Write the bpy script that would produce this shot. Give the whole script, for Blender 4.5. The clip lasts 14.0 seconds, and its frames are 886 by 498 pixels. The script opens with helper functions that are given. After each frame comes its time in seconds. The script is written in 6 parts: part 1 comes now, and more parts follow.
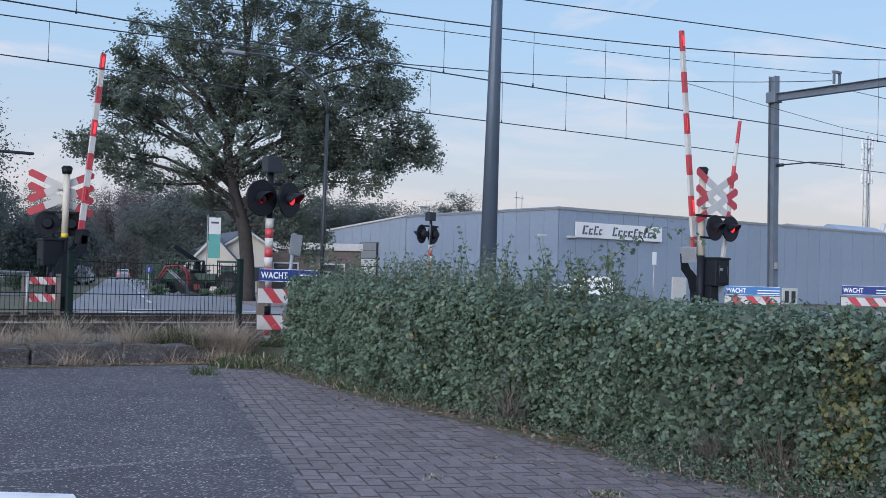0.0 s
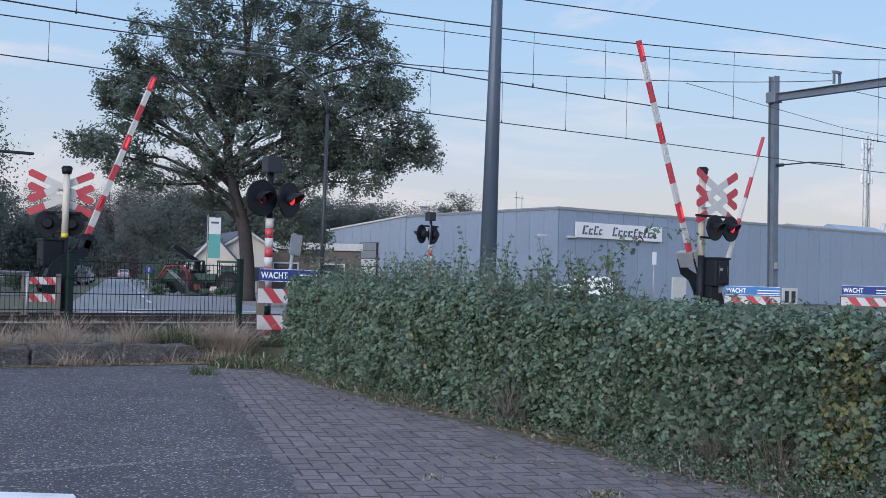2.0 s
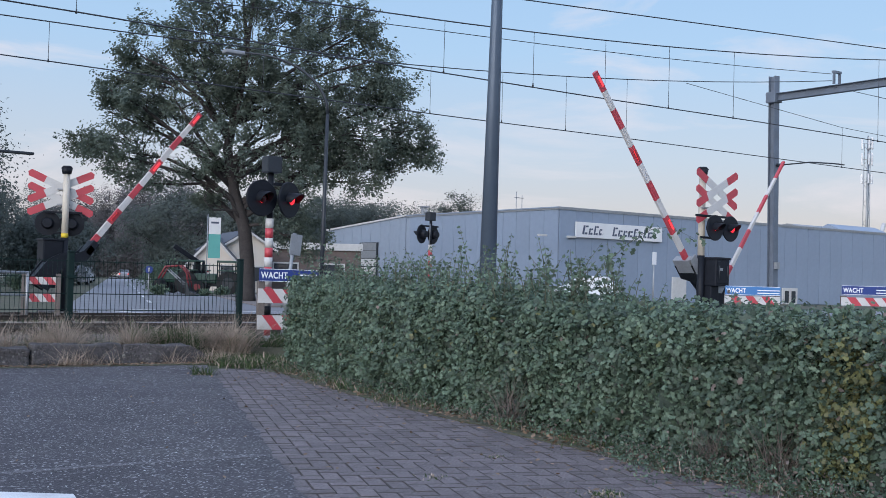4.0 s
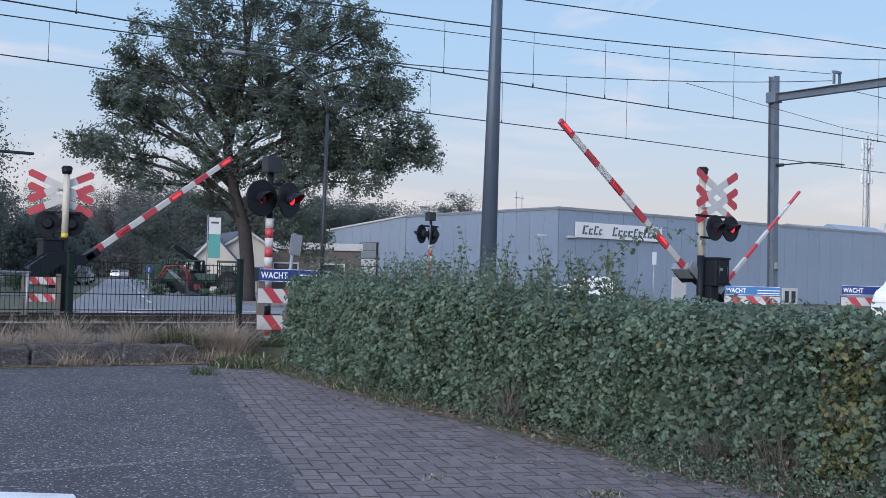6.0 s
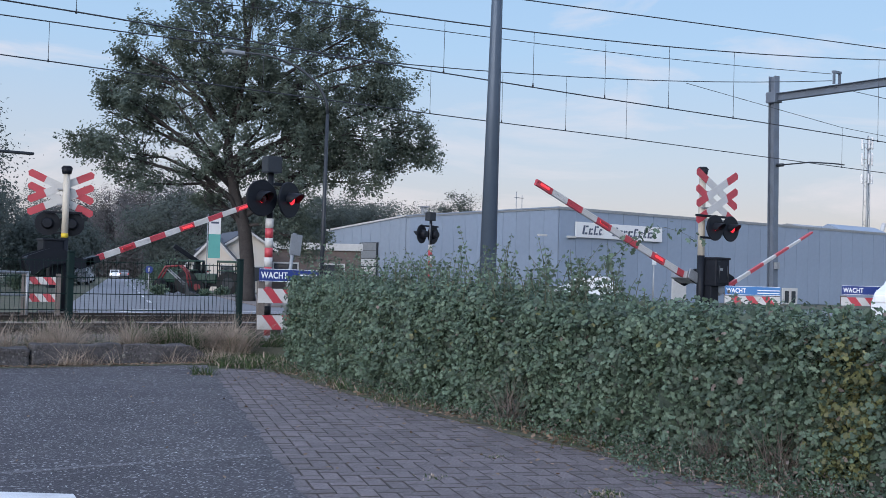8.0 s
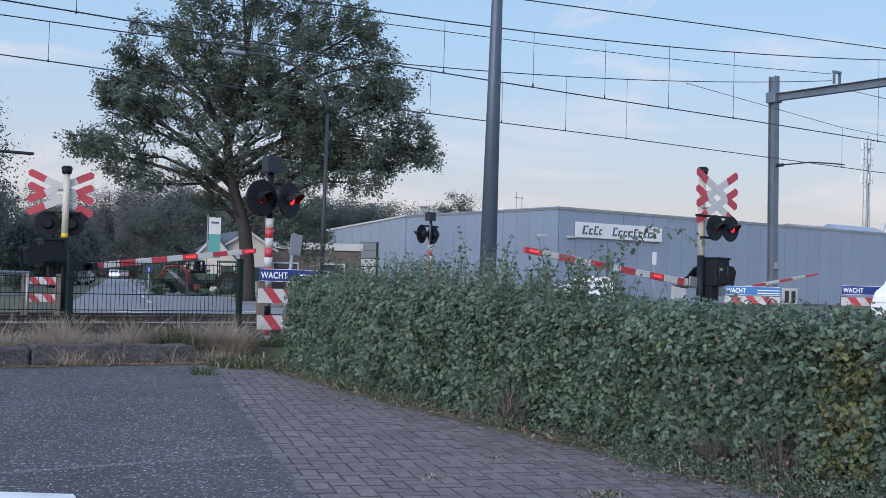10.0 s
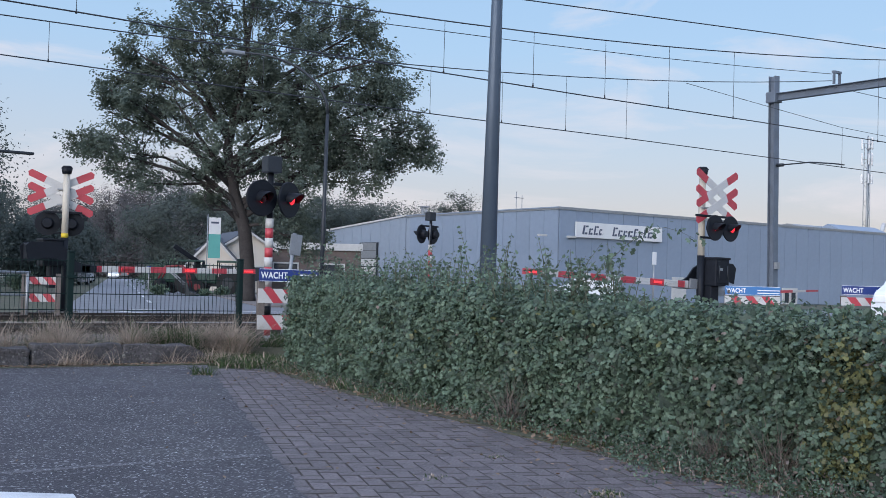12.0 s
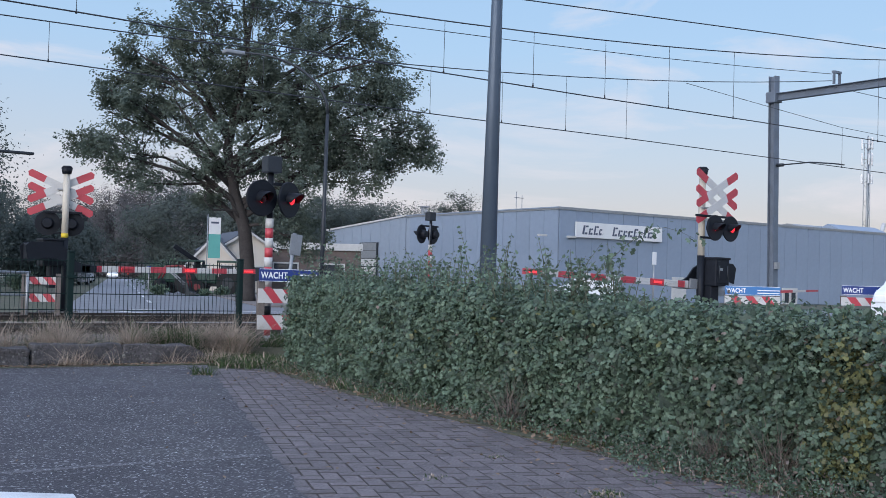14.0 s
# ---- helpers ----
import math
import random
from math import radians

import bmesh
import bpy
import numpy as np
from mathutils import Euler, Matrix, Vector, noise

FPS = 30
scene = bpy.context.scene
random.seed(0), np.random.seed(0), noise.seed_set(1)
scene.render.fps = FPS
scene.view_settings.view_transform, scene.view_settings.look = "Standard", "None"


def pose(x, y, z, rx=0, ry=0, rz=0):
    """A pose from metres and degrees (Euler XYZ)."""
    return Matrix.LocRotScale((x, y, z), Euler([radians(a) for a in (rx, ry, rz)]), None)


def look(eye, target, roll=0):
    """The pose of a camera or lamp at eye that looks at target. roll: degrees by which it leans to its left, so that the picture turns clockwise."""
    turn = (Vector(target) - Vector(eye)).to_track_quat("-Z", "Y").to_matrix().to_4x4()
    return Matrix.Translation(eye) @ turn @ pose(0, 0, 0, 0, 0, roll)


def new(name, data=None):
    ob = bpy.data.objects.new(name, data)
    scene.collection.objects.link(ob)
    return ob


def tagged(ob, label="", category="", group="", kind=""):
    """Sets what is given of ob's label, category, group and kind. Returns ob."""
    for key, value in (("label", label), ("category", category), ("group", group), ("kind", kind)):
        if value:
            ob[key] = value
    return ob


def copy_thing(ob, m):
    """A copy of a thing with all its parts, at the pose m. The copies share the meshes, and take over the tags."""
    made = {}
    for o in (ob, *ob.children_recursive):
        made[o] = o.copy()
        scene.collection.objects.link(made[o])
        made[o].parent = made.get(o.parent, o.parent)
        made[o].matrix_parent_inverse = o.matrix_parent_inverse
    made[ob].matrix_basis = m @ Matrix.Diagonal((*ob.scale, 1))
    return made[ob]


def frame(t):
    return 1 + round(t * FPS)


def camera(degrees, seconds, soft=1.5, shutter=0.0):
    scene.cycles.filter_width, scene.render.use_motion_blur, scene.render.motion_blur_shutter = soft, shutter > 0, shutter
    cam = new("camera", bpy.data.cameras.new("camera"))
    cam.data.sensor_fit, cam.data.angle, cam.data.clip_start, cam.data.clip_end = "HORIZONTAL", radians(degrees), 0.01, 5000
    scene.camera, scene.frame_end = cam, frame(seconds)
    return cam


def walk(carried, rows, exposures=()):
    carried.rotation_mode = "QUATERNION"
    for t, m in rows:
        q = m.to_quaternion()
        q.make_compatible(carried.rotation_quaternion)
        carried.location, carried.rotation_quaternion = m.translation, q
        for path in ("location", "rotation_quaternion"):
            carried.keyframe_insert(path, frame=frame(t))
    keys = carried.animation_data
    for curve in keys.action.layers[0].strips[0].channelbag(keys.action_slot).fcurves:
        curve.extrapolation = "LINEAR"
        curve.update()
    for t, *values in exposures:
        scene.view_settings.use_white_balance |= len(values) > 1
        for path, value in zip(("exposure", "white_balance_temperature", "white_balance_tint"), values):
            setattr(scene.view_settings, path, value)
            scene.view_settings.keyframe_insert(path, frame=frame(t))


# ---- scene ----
# World: X runs along the railway, Y across it, away from the viewer.
cam = camera(42.8, 14.0, soft=0.85)
EYE = (0.0, 0.0, 1.25)
VIEW = look(EYE, (0.5819, 0.8128, 1.25 + 0.02849), roll=1.6)
walk(cam, [(0.0, VIEW), (14.0, VIEW)])

# ---- light ----
SUN_ELEVATION, SUN_AZIMUTH = radians(9), radians(-118)
world = bpy.data.worlds.new("evening_sky")
scene.world = world
world.use_nodes = True
wn, wl = world.node_tree.nodes, world.node_tree.links
wn.clear()
w_out = wn.new("ShaderNodeOutputWorld")
w_bg = wn.new("ShaderNodeBackground")
w_sky = wn.new("ShaderNodeTexSky")
w_sky.sky_type = "NISHITA"
w_sky.sun_disc = False
w_sky.sun_elevation, w_sky.sun_rotation = SUN_ELEVATION, SUN_AZIMUTH
w_sky.air_density, w_sky.dust_density, w_sky.ozone_density = 1.0, 0.6, 2.0
w_scale = wn.new("ShaderNodeVectorMath")
w_scale.operation = "SCALE"
w_scale.inputs["Scale"].default_value = 0.14
w_tc = wn.new("ShaderNodeTexCoord")
w_sep = wn.new("ShaderNodeSeparateXYZ")
w_ramp = wn.new("ShaderNodeValToRGB")
wl.new(w_tc.outputs["Generated"], w_sep.inputs[0])
wl.new(w_sep.outputs["Z"], w_ramp.inputs[0])
stops = w_ramp.color_ramp.elements
stops[0].position, stops[0].color = 0.0, (0.58, 0.51, 0.52, 1)
stops[1].position, stops[1].color = 0.75, (0.78, 1.0, 1.5, 1)
for pos, col in ((0.05, (0.60, 0.555, 0.585, 1)), (0.11, (0.53, 0.60, 0.72, 1)), (0.20, (0.42, 0.60, 0.83, 1)), (0.3, (0.36, 0.56, 0.84, 1))):
    e = stops.new(pos)
    e.color = col
w_mix = wn.new("ShaderNodeMix")
w_mix.data_type = "RGBA"
w_mix.inputs["Factor"].default_value = 0.85
wl.new(w_sky.outputs[0], w_scale.inputs[0])
wl.new(w_scale.outputs[0], w_mix.inputs["A"])
wl.new(w_ramp.outputs[0], w_mix.inputs["B"])
# thin streaks of evening cloud
w_map = wn.new("ShaderNodeMapping")
w_map.inputs["Rotation"].default_value = (radians(6), radians(-10), radians(35))
w_map.inputs["Scale"].default_value = (2.2, 2.2, 11.0)
w_noise = wn.new("ShaderNodeTexNoise")
w_noise.inputs["Scale"].default_value = 1.7
w_noise.inputs["Detail"].default_value = 7
w_noise.inputs["Roughness"].default_value = 0.62
w_noise.inputs["Distortion"].default_value = 0.5
w_cr = wn.new("ShaderNodeValToRGB")
w_cr.color_ramp.elements[0].position, w_cr.color_ramp.elements[1].position = 0.51, 0.76
w_cr.color_ramp.elements[1].color = (0.75, 0.75, 0.75, 1)
w_cl = wn.new("ShaderNodeMix")
w_cl.data_type = "RGBA"
w_cl.inputs["B"].default_value = (0.80, 0.74, 0.77, 1)
wl.new(w_tc.outputs["Generated"], w_map.inputs[0])
wl.new(w_map.outputs[0], w_noise.inputs["Vector"])
wl.new(w_noise.outputs[0], w_cr.inputs[0])
wl.new(w_cr.outputs[0], w_cl.inputs["Factor"])
wl.new(w_mix.outputs["Result"], w_cl.inputs["A"])
wl.new(w_cl.outputs["Result"], w_bg.inputs["Color"])
w_bg.inputs["Strength"].default_value = 1.0
wl.new(w_bg.outputs[0], w_out.inputs[0])

sun_data = bpy.data.lights.new("sun", "SUN")
sun_data.energy, sun_data.angle, sun_data.color = 3.5, radians(60), (0.97, 0.95, 0.97)
sun = new("sun", sun_data)
# the sun stands low, behind the viewer and along the line
sun.matrix_basis = look((-8.8, -4.75, 1.6), (0, 0, 0))
scene.view_settings.exposure = 0.15
scene.view_settings.use_white_balance = True
scene.view_settings.white_balance_temperature = 6410


# ---- materials ----
def material(name, base, rough=0.7, metal=0.0, scale=8.0, vary=0.25, bump=0.15, fine=90.0, dirt=None, dirt_amount=0.35, spread=0.0, coat=0.0, emit=None, power=0.0, leaf=0.0, gloss=0.5):
    m = bpy.data.materials.new(name)
    m.use_nodes = True
    n, l = m.node_tree.nodes, m.node_tree.links
    b = n["Principled BSDF"]
    b.inputs["Roughness"].default_value = rough
    b.inputs["Metallic"].default_value = metal
    b.inputs["Specular IOR Level"].default_value = gloss
    b.inputs["Coat Weight"].default_value = coat
    tc = n.new("ShaderNodeTexCoord")
    big = n.new("ShaderNodeTexNoise")
    big.inputs["Scale"].default_value = scale
    big.inputs["Detail"].default_value = 6
    small = n.new("ShaderNodeTexNoise")
    small.inputs["Scale"].default_value = fine
    small.inputs["Detail"].default_value = 3
    for t in (big, small):
        l.new(tc.outputs["Object"], t.inputs["Vector"])
    add = n.new("ShaderNodeMath")
    add.operation = "ADD"
    l.new(big.outputs[0], add.inputs[0])
    l.new(small.outputs[0], add.inputs[1])
    rng = n.new("ShaderNodeMapRange")
    rng.inputs["From Min"].default_value, rng.inputs["From Max"].default_value = 0.6, 1.4
    rng.inputs["To Min"].default_value, rng.inputs["To Max"].default_value = 1 - vary, 1 + vary
    l.new(add.outputs[0], rng.inputs["Value"])
    last = rng.outputs[0]
    if spread:
        geo = n.new("ShaderNodeNewGeometry")
        info = n.new("ShaderNodeObjectInfo")
        both = n.new("ShaderNodeMath")
        both.operation = "ADD"
        l.new(geo.outputs["Random Per Island"], both.inputs[0])
        l.new(info.outputs["Random"], both.inputs[1])
        fr = n.new("ShaderNodeMath")
        fr.operation = "FRACT"
        l.new(both.outputs[0], fr.inputs[0])
        sp = n.new("ShaderNodeMapRange")
        sp.inputs["To Min"].default_value, sp.inputs["To Max"].default_value = 1 - spread, 1 + spread
        l.new(fr.outputs[0], sp.inputs["Value"])
        mul = n.new("ShaderNodeMath")
        mul.operation = "MULTIPLY"
        l.new(last, mul.inputs[0])
        l.new(sp.outputs[0], mul.inputs[1])
        last = mul.outputs[0]
    sc = n.new("ShaderNodeVectorMath")
    sc.operation = "SCALE"
    sc.inputs[0].default_value = base
    l.new(last, sc.inputs["Scale"])
    col = sc.outputs[0]
    if dirt:
        dn = n.new("ShaderNodeTexNoise")
        dn.inputs["Scale"].default_value = scale * 0.35
        dn.inputs["Detail"].default_value = 8
        dn.inputs["Roughness"].default_value = 0.65
        l.new(tc.outputs["Object"], dn.inputs["Vector"])
        dr = n.new("ShaderNodeValToRGB")
        dr.color_ramp.elements[0].position, dr.color_ramp.elements[1].position = 0.48, 0.72
        dr.color_ramp.elements[1].color = (dirt_amount,) * 3 + (1,)
        l.new(dn.outputs[0], dr.inputs[0])
        mx = n.new("ShaderNodeMix")
        mx.data_type = "RGBA"
        mx.inputs["B"].default_value = (*dirt, 1)
        l.new(dr.outputs[0], mx.inputs["Factor"])
        l.new(col, mx.inputs["A"])
        col = mx.outputs["Result"]
    l.new(col, b.inputs["Base Color"])
    if bump:
        bp = n.new("ShaderNodeBump")
        bp.inputs["Strength"].default_value = bump
        bp.inputs["Distance"].default_value = 0.01
        l.new(add.outputs[0], bp.inputs["Height"])
        l.new(bp.outputs[0], b.inputs["Normal"])
    if emit:
        b.inputs["Emission Color"].default_value = (*emit, 1)
        b.inputs["Emission Strength"].default_value = power
    if leaf:
        tr = n.new("ShaderNodeBsdfTranslucent")
        l.new(col, tr.inputs["Color"])
        ms = n.new("ShaderNodeMixShader")
        ms.inputs[0].default_value = leaf
        l.new(b.outputs[0], ms.inputs[1])
        l.new(tr.outputs[0], ms.inputs[2])
        l.new(ms.outputs[0], n["Material Output"].inputs["Surface"])
    return m


M_SOIL = material("verge_soil", (0.075, 0.07, 0.045), 0.95, scale=0.8, vary=0.4, bump=0.6, fine=30, dirt=(0.05, 0.075, 0.025), dirt_amount=0.8)
M_ASPHALT = material("old_asphalt", (0.049, 0.045, 0.053), 0.85, scale=1.2, vary=0.38, bump=0.8, fine=160, dirt=(0.12, 0.115, 0.115), dirt_amount=0.5)
M_ROAD = material("road_asphalt", (0.185, 0.185, 0.20), 0.75, scale=0.7, vary=0.2, bump=0.3, fine=90)
M_PATH = material("cycle_path", (0.19, 0.16, 0.15), 0.8, scale=0.9, vary=0.2, bump=0.3, fine=80)
M_LINE = material("road_paint", (0.62, 0.62, 0.62), 0.7, scale=5, vary=0.25, bump=0.2, dirt=(0.2, 0.2, 0.2), dirt_amount=0.5)
M_PAVER = material("concrete_paver", (0.145, 0.122, 0.126), 0.85, scale=7, vary=0.3, bump=0.6, fine=140, dirt=(0.10, 0.09, 0.085), dirt_amount=0.6, spread=0.24)
M_JOINT = material("joint_sand", (0.058, 0.053, 0.049), 0.95, scale=6, vary=0.4, bump=0.6, fine=120)
M_CONCRETE = material("dark_concrete", (0.078, 0.072, 0.074), 0.9, scale=3, vary=0.35, bump=0.6, fine=60, dirt=(0.045, 0.05, 0.035), dirt_amount=0.7, spread=0.12)
M_BALLAST = material("ballast_stone", (0.10, 0.085, 0.075), 0.9, scale=6, vary=0.5, bump=0.9, fine=30)
M_RAIL = material("rusty_rail", (0.055, 0.042, 0.037), 0.6, 0.6, scale=9, vary=0.3)
M_RAILTOP = material("polished_railhead", (0.45, 0.43, 0.42), 0.3, 1.0, scale=20, vary=0.1, bump=0.0)
M_SLEEPER = material("concrete_sleeper", (0.17, 0.16, 0.15), 0.9, scale=9, vary=0.3)
M_WHITE = material("white_paint", (0.50, 0.49, 0.475), 0.5, scale=4, vary=0.12, bump=0.05, dirt=(0.42, 0.40, 0.36), dirt_amount=0.4)
M_RED = material("red_film", (0.42, 0.05, 0.065), 0.45, scale=4, vary=0.14, bump=0.05)
M_BLACK = material("black_paint", (0.010, 0.012, 0.017), 0.5, gloss=0.2, scale=7, vary=0.3, bump=0.08)
M_DARKSTEEL = material("dark_steel", (0.02, 0.025, 0.032), 0.5, 0.1, scale=6, vary=0.25, bump=0.06)
M_CREAM = material("cream_post_paint", (0.52, 0.47, 0.39), 0.55, scale=4, vary=0.15, bump=0.06)
M_YELLOW = material("yellow_band", (0.65, 0.47, 0.03), 0.5, scale=6, vary=0.1, bump=0.0)
M_GREY = material("galvanised_steel", (0.30, 0.31, 0.32), 0.5, 0.5, scale=5, vary=0.18, bump=0.06)
M_MAST = material("weathered_mast_steel", (0.16, 0.19, 0.235), 0.6, 0.4, scale=2.5, vary=0.25, bump=0.1, dirt=(0.13, 0.13, 0.14), dirt_amount=0.4)
M_POLE = material("blue_grey_pole", (0.08, 0.105, 0.14), 0.5, 0.3, scale=2.0, vary=0.2, bump=0.05)
M_WIRE = material("copper_wire", (0.045, 0.05, 0.06), 0.6, 0.4, scale=5, vary=0.1, bump=0.0)
M_FENCE = material("green_fence", (0.006, 0.018, 0.017), 0.6, 0.0, gloss=0.2, scale=6, vary=0.2, bump=0.05)
M_BLUE = material("blue_sign_film", (0.016, 0.038, 0.18), 0.4, scale=5, vary=0.08, bump=0.0)
M_BLUE_PALE = material("faded_blue_sign_film", (0.045, 0.165, 0.39), 0.4, scale=5, vary=0.12, bump=0.0)
M_LETTER = material("white_letter_film", (0.80, 0.80, 0.80), 0.45, scale=6, vary=0.05, bump=0.0)
M_WOOD = material("grey_weathered_wood", (0.13, 0.11, 0.10), 0.85, scale=5, vary=0.35, bump=0.4, fine=60)
M_LED = material("red_lamp_lit", (0.7, 0.02, 0.02), 0.4, scale=4, vary=0.02, bump=0.0, emit=(1.0, 0.02, 0.035), power=1.6)
M_LENS = material("red_lens_dark", (0.05, 0.006, 0.008), 0.25, scale=4, vary=0.1, bump=0.0)
M_LEDSTRIP = material("red_strip_lit", (0.7, 0.05, 0.05), 0.4, scale=4, vary=0.02, bump=0.0, emit=(1.0, 0.035, 0.05), power=1.0)
M_STRIPOFF = material("red_strip_unlit", (0.30, 0.015, 0.022), 0.35, scale=4, vary=0.05, bump=0.0)
M_BARK = material("oak_bark", (0.038, 0.033, 0.032), 0.95, scale=4, vary=0.4, bump=0.9, fine=25)
M_OAK = material("oak_leaf", (0.132, 0.166, 0.136), 0.65, gloss=0.3, scale=0.6, vary=0.25, bump=0.0, spread=0.26, dirt=(0.135, 0.135, 0.08), dirt_amount=0.6, leaf=0.45)
# pale greyish base: distance haze is mixed into the birch leaf colour
M_BIRCH = material("hazed_birch_leaf", (0.172, 0.165, 0.170), 0.7, gloss=0.2, scale=0.3, vary=0.3, bump=0.0, spread=0.2, leaf=0.55)
M_WOODS = material("wood_leaf", (0.120, 0.140, 0.125), 0.7, gloss=0.2, scale=0.2, vary=0.3, bump=0.0, spread=0.18, leaf=0.55)
M_HEDGE = material("hedge_leaf", (0.108, 0.158, 0.108), 0.55, scale=1.1, vary=0.35, bump=0.0, spread=0.55, leaf=0.34)
M_HEDGE_YELLOW = material("yellowing_leaf", (0.17, 0.175, 0.075), 0.5, scale=1.1, vary=0.2, bump=0.0, spread=0.4, leaf=0.34)
M_HEDGE_BROWN = material("withered_leaf", (0.19, 0.155, 0.135), 0.7, scale=1.1, vary=0.2, bump=0.0, spread=0.4, leaf=0.34)
# core colour: the shade deep in the hedge is put into the base
M_HEDGE_CORE = material("hedge_core_shade", (0.04, 0.058, 0.044), 0.9, scale=14, vary=0.4, bump=0.3)
M_TWIG = material("hedge_twig", (0.10, 0.105, 0.07), 0.8, scale=8, vary=0.3, bump=0.0)
M_STRAW = material("dry_grass", (0.40, 0.325, 0.262), 0.8, scale=2, vary=0.45, bump=0.0, spread=0.35, leaf=0.34)
M_GRASS = material("green_grass", (0.055, 0.09, 0.03), 0.7, scale=2, vary=0.3, bump=0.0, spread=0.4, leaf=0.34)
M_CLAD = material("blue_grey_cladding", (0.222, 0.27, 0.345), 0.5, 0.0, scale=0.25, vary=0.07, bump=0.03, fine=3, spread=0.03)
M_CLAD_LIGHT = material("pale_grey_cladding", (0.245, 0.288, 0.35), 0.55, 0.0, scale=0.25, vary=0.07, bump=0.03, fine=3, spread=0.03)
M_ROOFDARK = material("dark_roof_tile", (0.06, 0.065, 0.08), 0.7, scale=1.5, vary=0.2, bump=0.3, fine=6)
M_PLASTER = material("cream_plaster", (0.60, 0.54, 0.47), 0.8, scale=0.8, vary=0.1, bump=0.1)
M_BRICK = material("brown_brick", (0.13, 0.10, 0.09), 0.85, scale=3, vary=0.25, bump=0.3)
M_GLASS = material("dark_glass", (0.03, 0.04, 0.05), 0.08, scale=2, vary=0.1, bump=0.0)
M_TYRE = material("tyre_rubber", (0.012, 0.012, 0.013), 0.8, scale=8, vary=0.2, bump=0.2)
M_CARWHITE = material("white_car_paint", (0.72, 0.73, 0.74), 0.25, scale=2, vary=0.04, bump=0.0, coat=0.6)
M_CARGREY = material("grey_car_paint", (0.22, 0.23, 0.25), 0.3, 0.3, scale=2, vary=0.04, bump=0.0, coat=0.6)
M_CARRED = material("red_machine_paint", (0.22, 0.03, 0.035), 0.4, scale=2, vary=0.15, bump=0.0)
M_MACHINE = material("green_machine_paint", (0.022, 0.062, 0.045), 0.4, scale=2, vary=0.15, bump=0.0)
M_HEADLIGHT = material("headlight_lit", (0.9, 0.88, 0.8), 0.3, scale=2, vary=0.02, bump=0.0, emit=(1.0, 0.93, 0.82), power=5.0)
M_TAIL = material("tail_light_lit", (0.6, 0.03, 0.03), 0.3, scale=2, vary=0.02, bump=0.0, emit=(1.0, 0.08, 0.05), power=1.2)
M_TEAL = material("teal_flag_cloth", (0.11, 0.36, 0.33), 0.8, scale=2, vary=0.1, bump=0.0)
M_FLAGWHITE = material("white_flag_cloth", (0.66, 0.66, 0.66), 0.8, scale=2, vary=0.06, bump=0.0)
M_SIGNINK = material("sign_ink", (0.06, 0.075, 0.12), 0.6, scale=2, vary=0.1, bump=0.0)



def speckled(m, scale, lo, hi, colour, amount):
    """Adds pale stone chips to a material's colour."""
    n, l = m.node_tree.nodes, m.node_tree.links
    b = n["Principled BSDF"]
    old = b.inputs["Base Color"].links[0].from_socket
    tc = n.new("ShaderNodeTexCoord")
    vo = n.new("ShaderNodeTexVoronoi")
    vo.inputs["Scale"].default_value = scale
    l.new(tc.outputs["Object"], vo.inputs["Vector"])
    sep = n.new("ShaderNodeSeparateColor")
    l.new(vo.outputs["Color"], sep.inputs[0])
    r = n.new("ShaderNodeValToRGB")
    r.color_ramp.elements[0].position, r.color_ramp.elements[1].position = lo, hi
    r.color_ramp.elements[1].color = (amount,) * 3 + (1,)
    l.new(sep.outputs[0], r.inputs[0])
    mx = n.new("ShaderNodeMix")
    mx.data_type = "RGBA"
    mx.inputs["B"].default_value = (*colour, 1)
    l.new(r.outputs[0], mx.inputs["Factor"])
    l.new(old, mx.inputs["A"])
    # darker gaps between the stones
    mul = n.new("ShaderNodeMix")
    mul.data_type, mul.blend_type = "RGBA", "MULTIPLY"
    mul.inputs["Factor"].default_value = 0.8
    d = n.new("ShaderNodeValToRGB")
    d.color_ramp.elements[0].color, d.color_ramp.elements[1].color = (0.55, 0.55, 0.55, 1), (1.25, 1.25, 1.25, 1)
    l.new(sep.outputs[1], d.inputs[0])
    l.new(mx.outputs["Result"], mul.inputs["A"])
    l.new(d.outputs[0], mul.inputs["B"])
    l.new(mul.outputs["Result"], b.inputs["Base Color"])
    return m


speckled(M_ASPHALT, 72, 0.84, 1.0, (0.40, 0.39, 0.40), 0.85)
speckled(M_CONCRETE, 42, 0.93, 1.0, (0.26, 0.26, 0.24), 0.6)
speckled(M_PAVER, 120, 0.9, 1.0, (0.30, 0.28, 0.27), 0.5)
M_SEAM = material("worn_pale_asphalt", (0.095, 0.091, 0.10), 0.9, scale=3, vary=0.45, bump=0.6, fine=120)
speckled(M_SEAM, 72, 0.8, 1.0, (0.42, 0.41, 0.42), 0.85)
M_LITTER = material("dead_leaf_litter", (0.20, 0.135, 0.09), 0.8, scale=2, vary=0.3, bump=0.0, spread=0.5)

# ---- mesh tools ----
def link(name, bm, mats, parent=None, label="", m=None, smooth=False):
    mesh = bpy.data.meshes.new(name)
    bm.to_mesh(mesh)
    bm.free()
    for mt in (mats if isinstance(mats, (list, tuple)) else [mats]):
        mesh.materials.append(mt)
    if smooth:
        for p in mesh.polygons:
            p.use_smooth = True
    ob = new(name, mesh)
    if m is not None:
        ob.matrix_basis = m
    if parent:
        ob.parent = parent
    if label:
        ob["label"] = label
    return ob


def part(name, bm, mat, parent, label="", m=None, smooth=False):
    return link(name, bm, mat, parent, label, m, smooth)


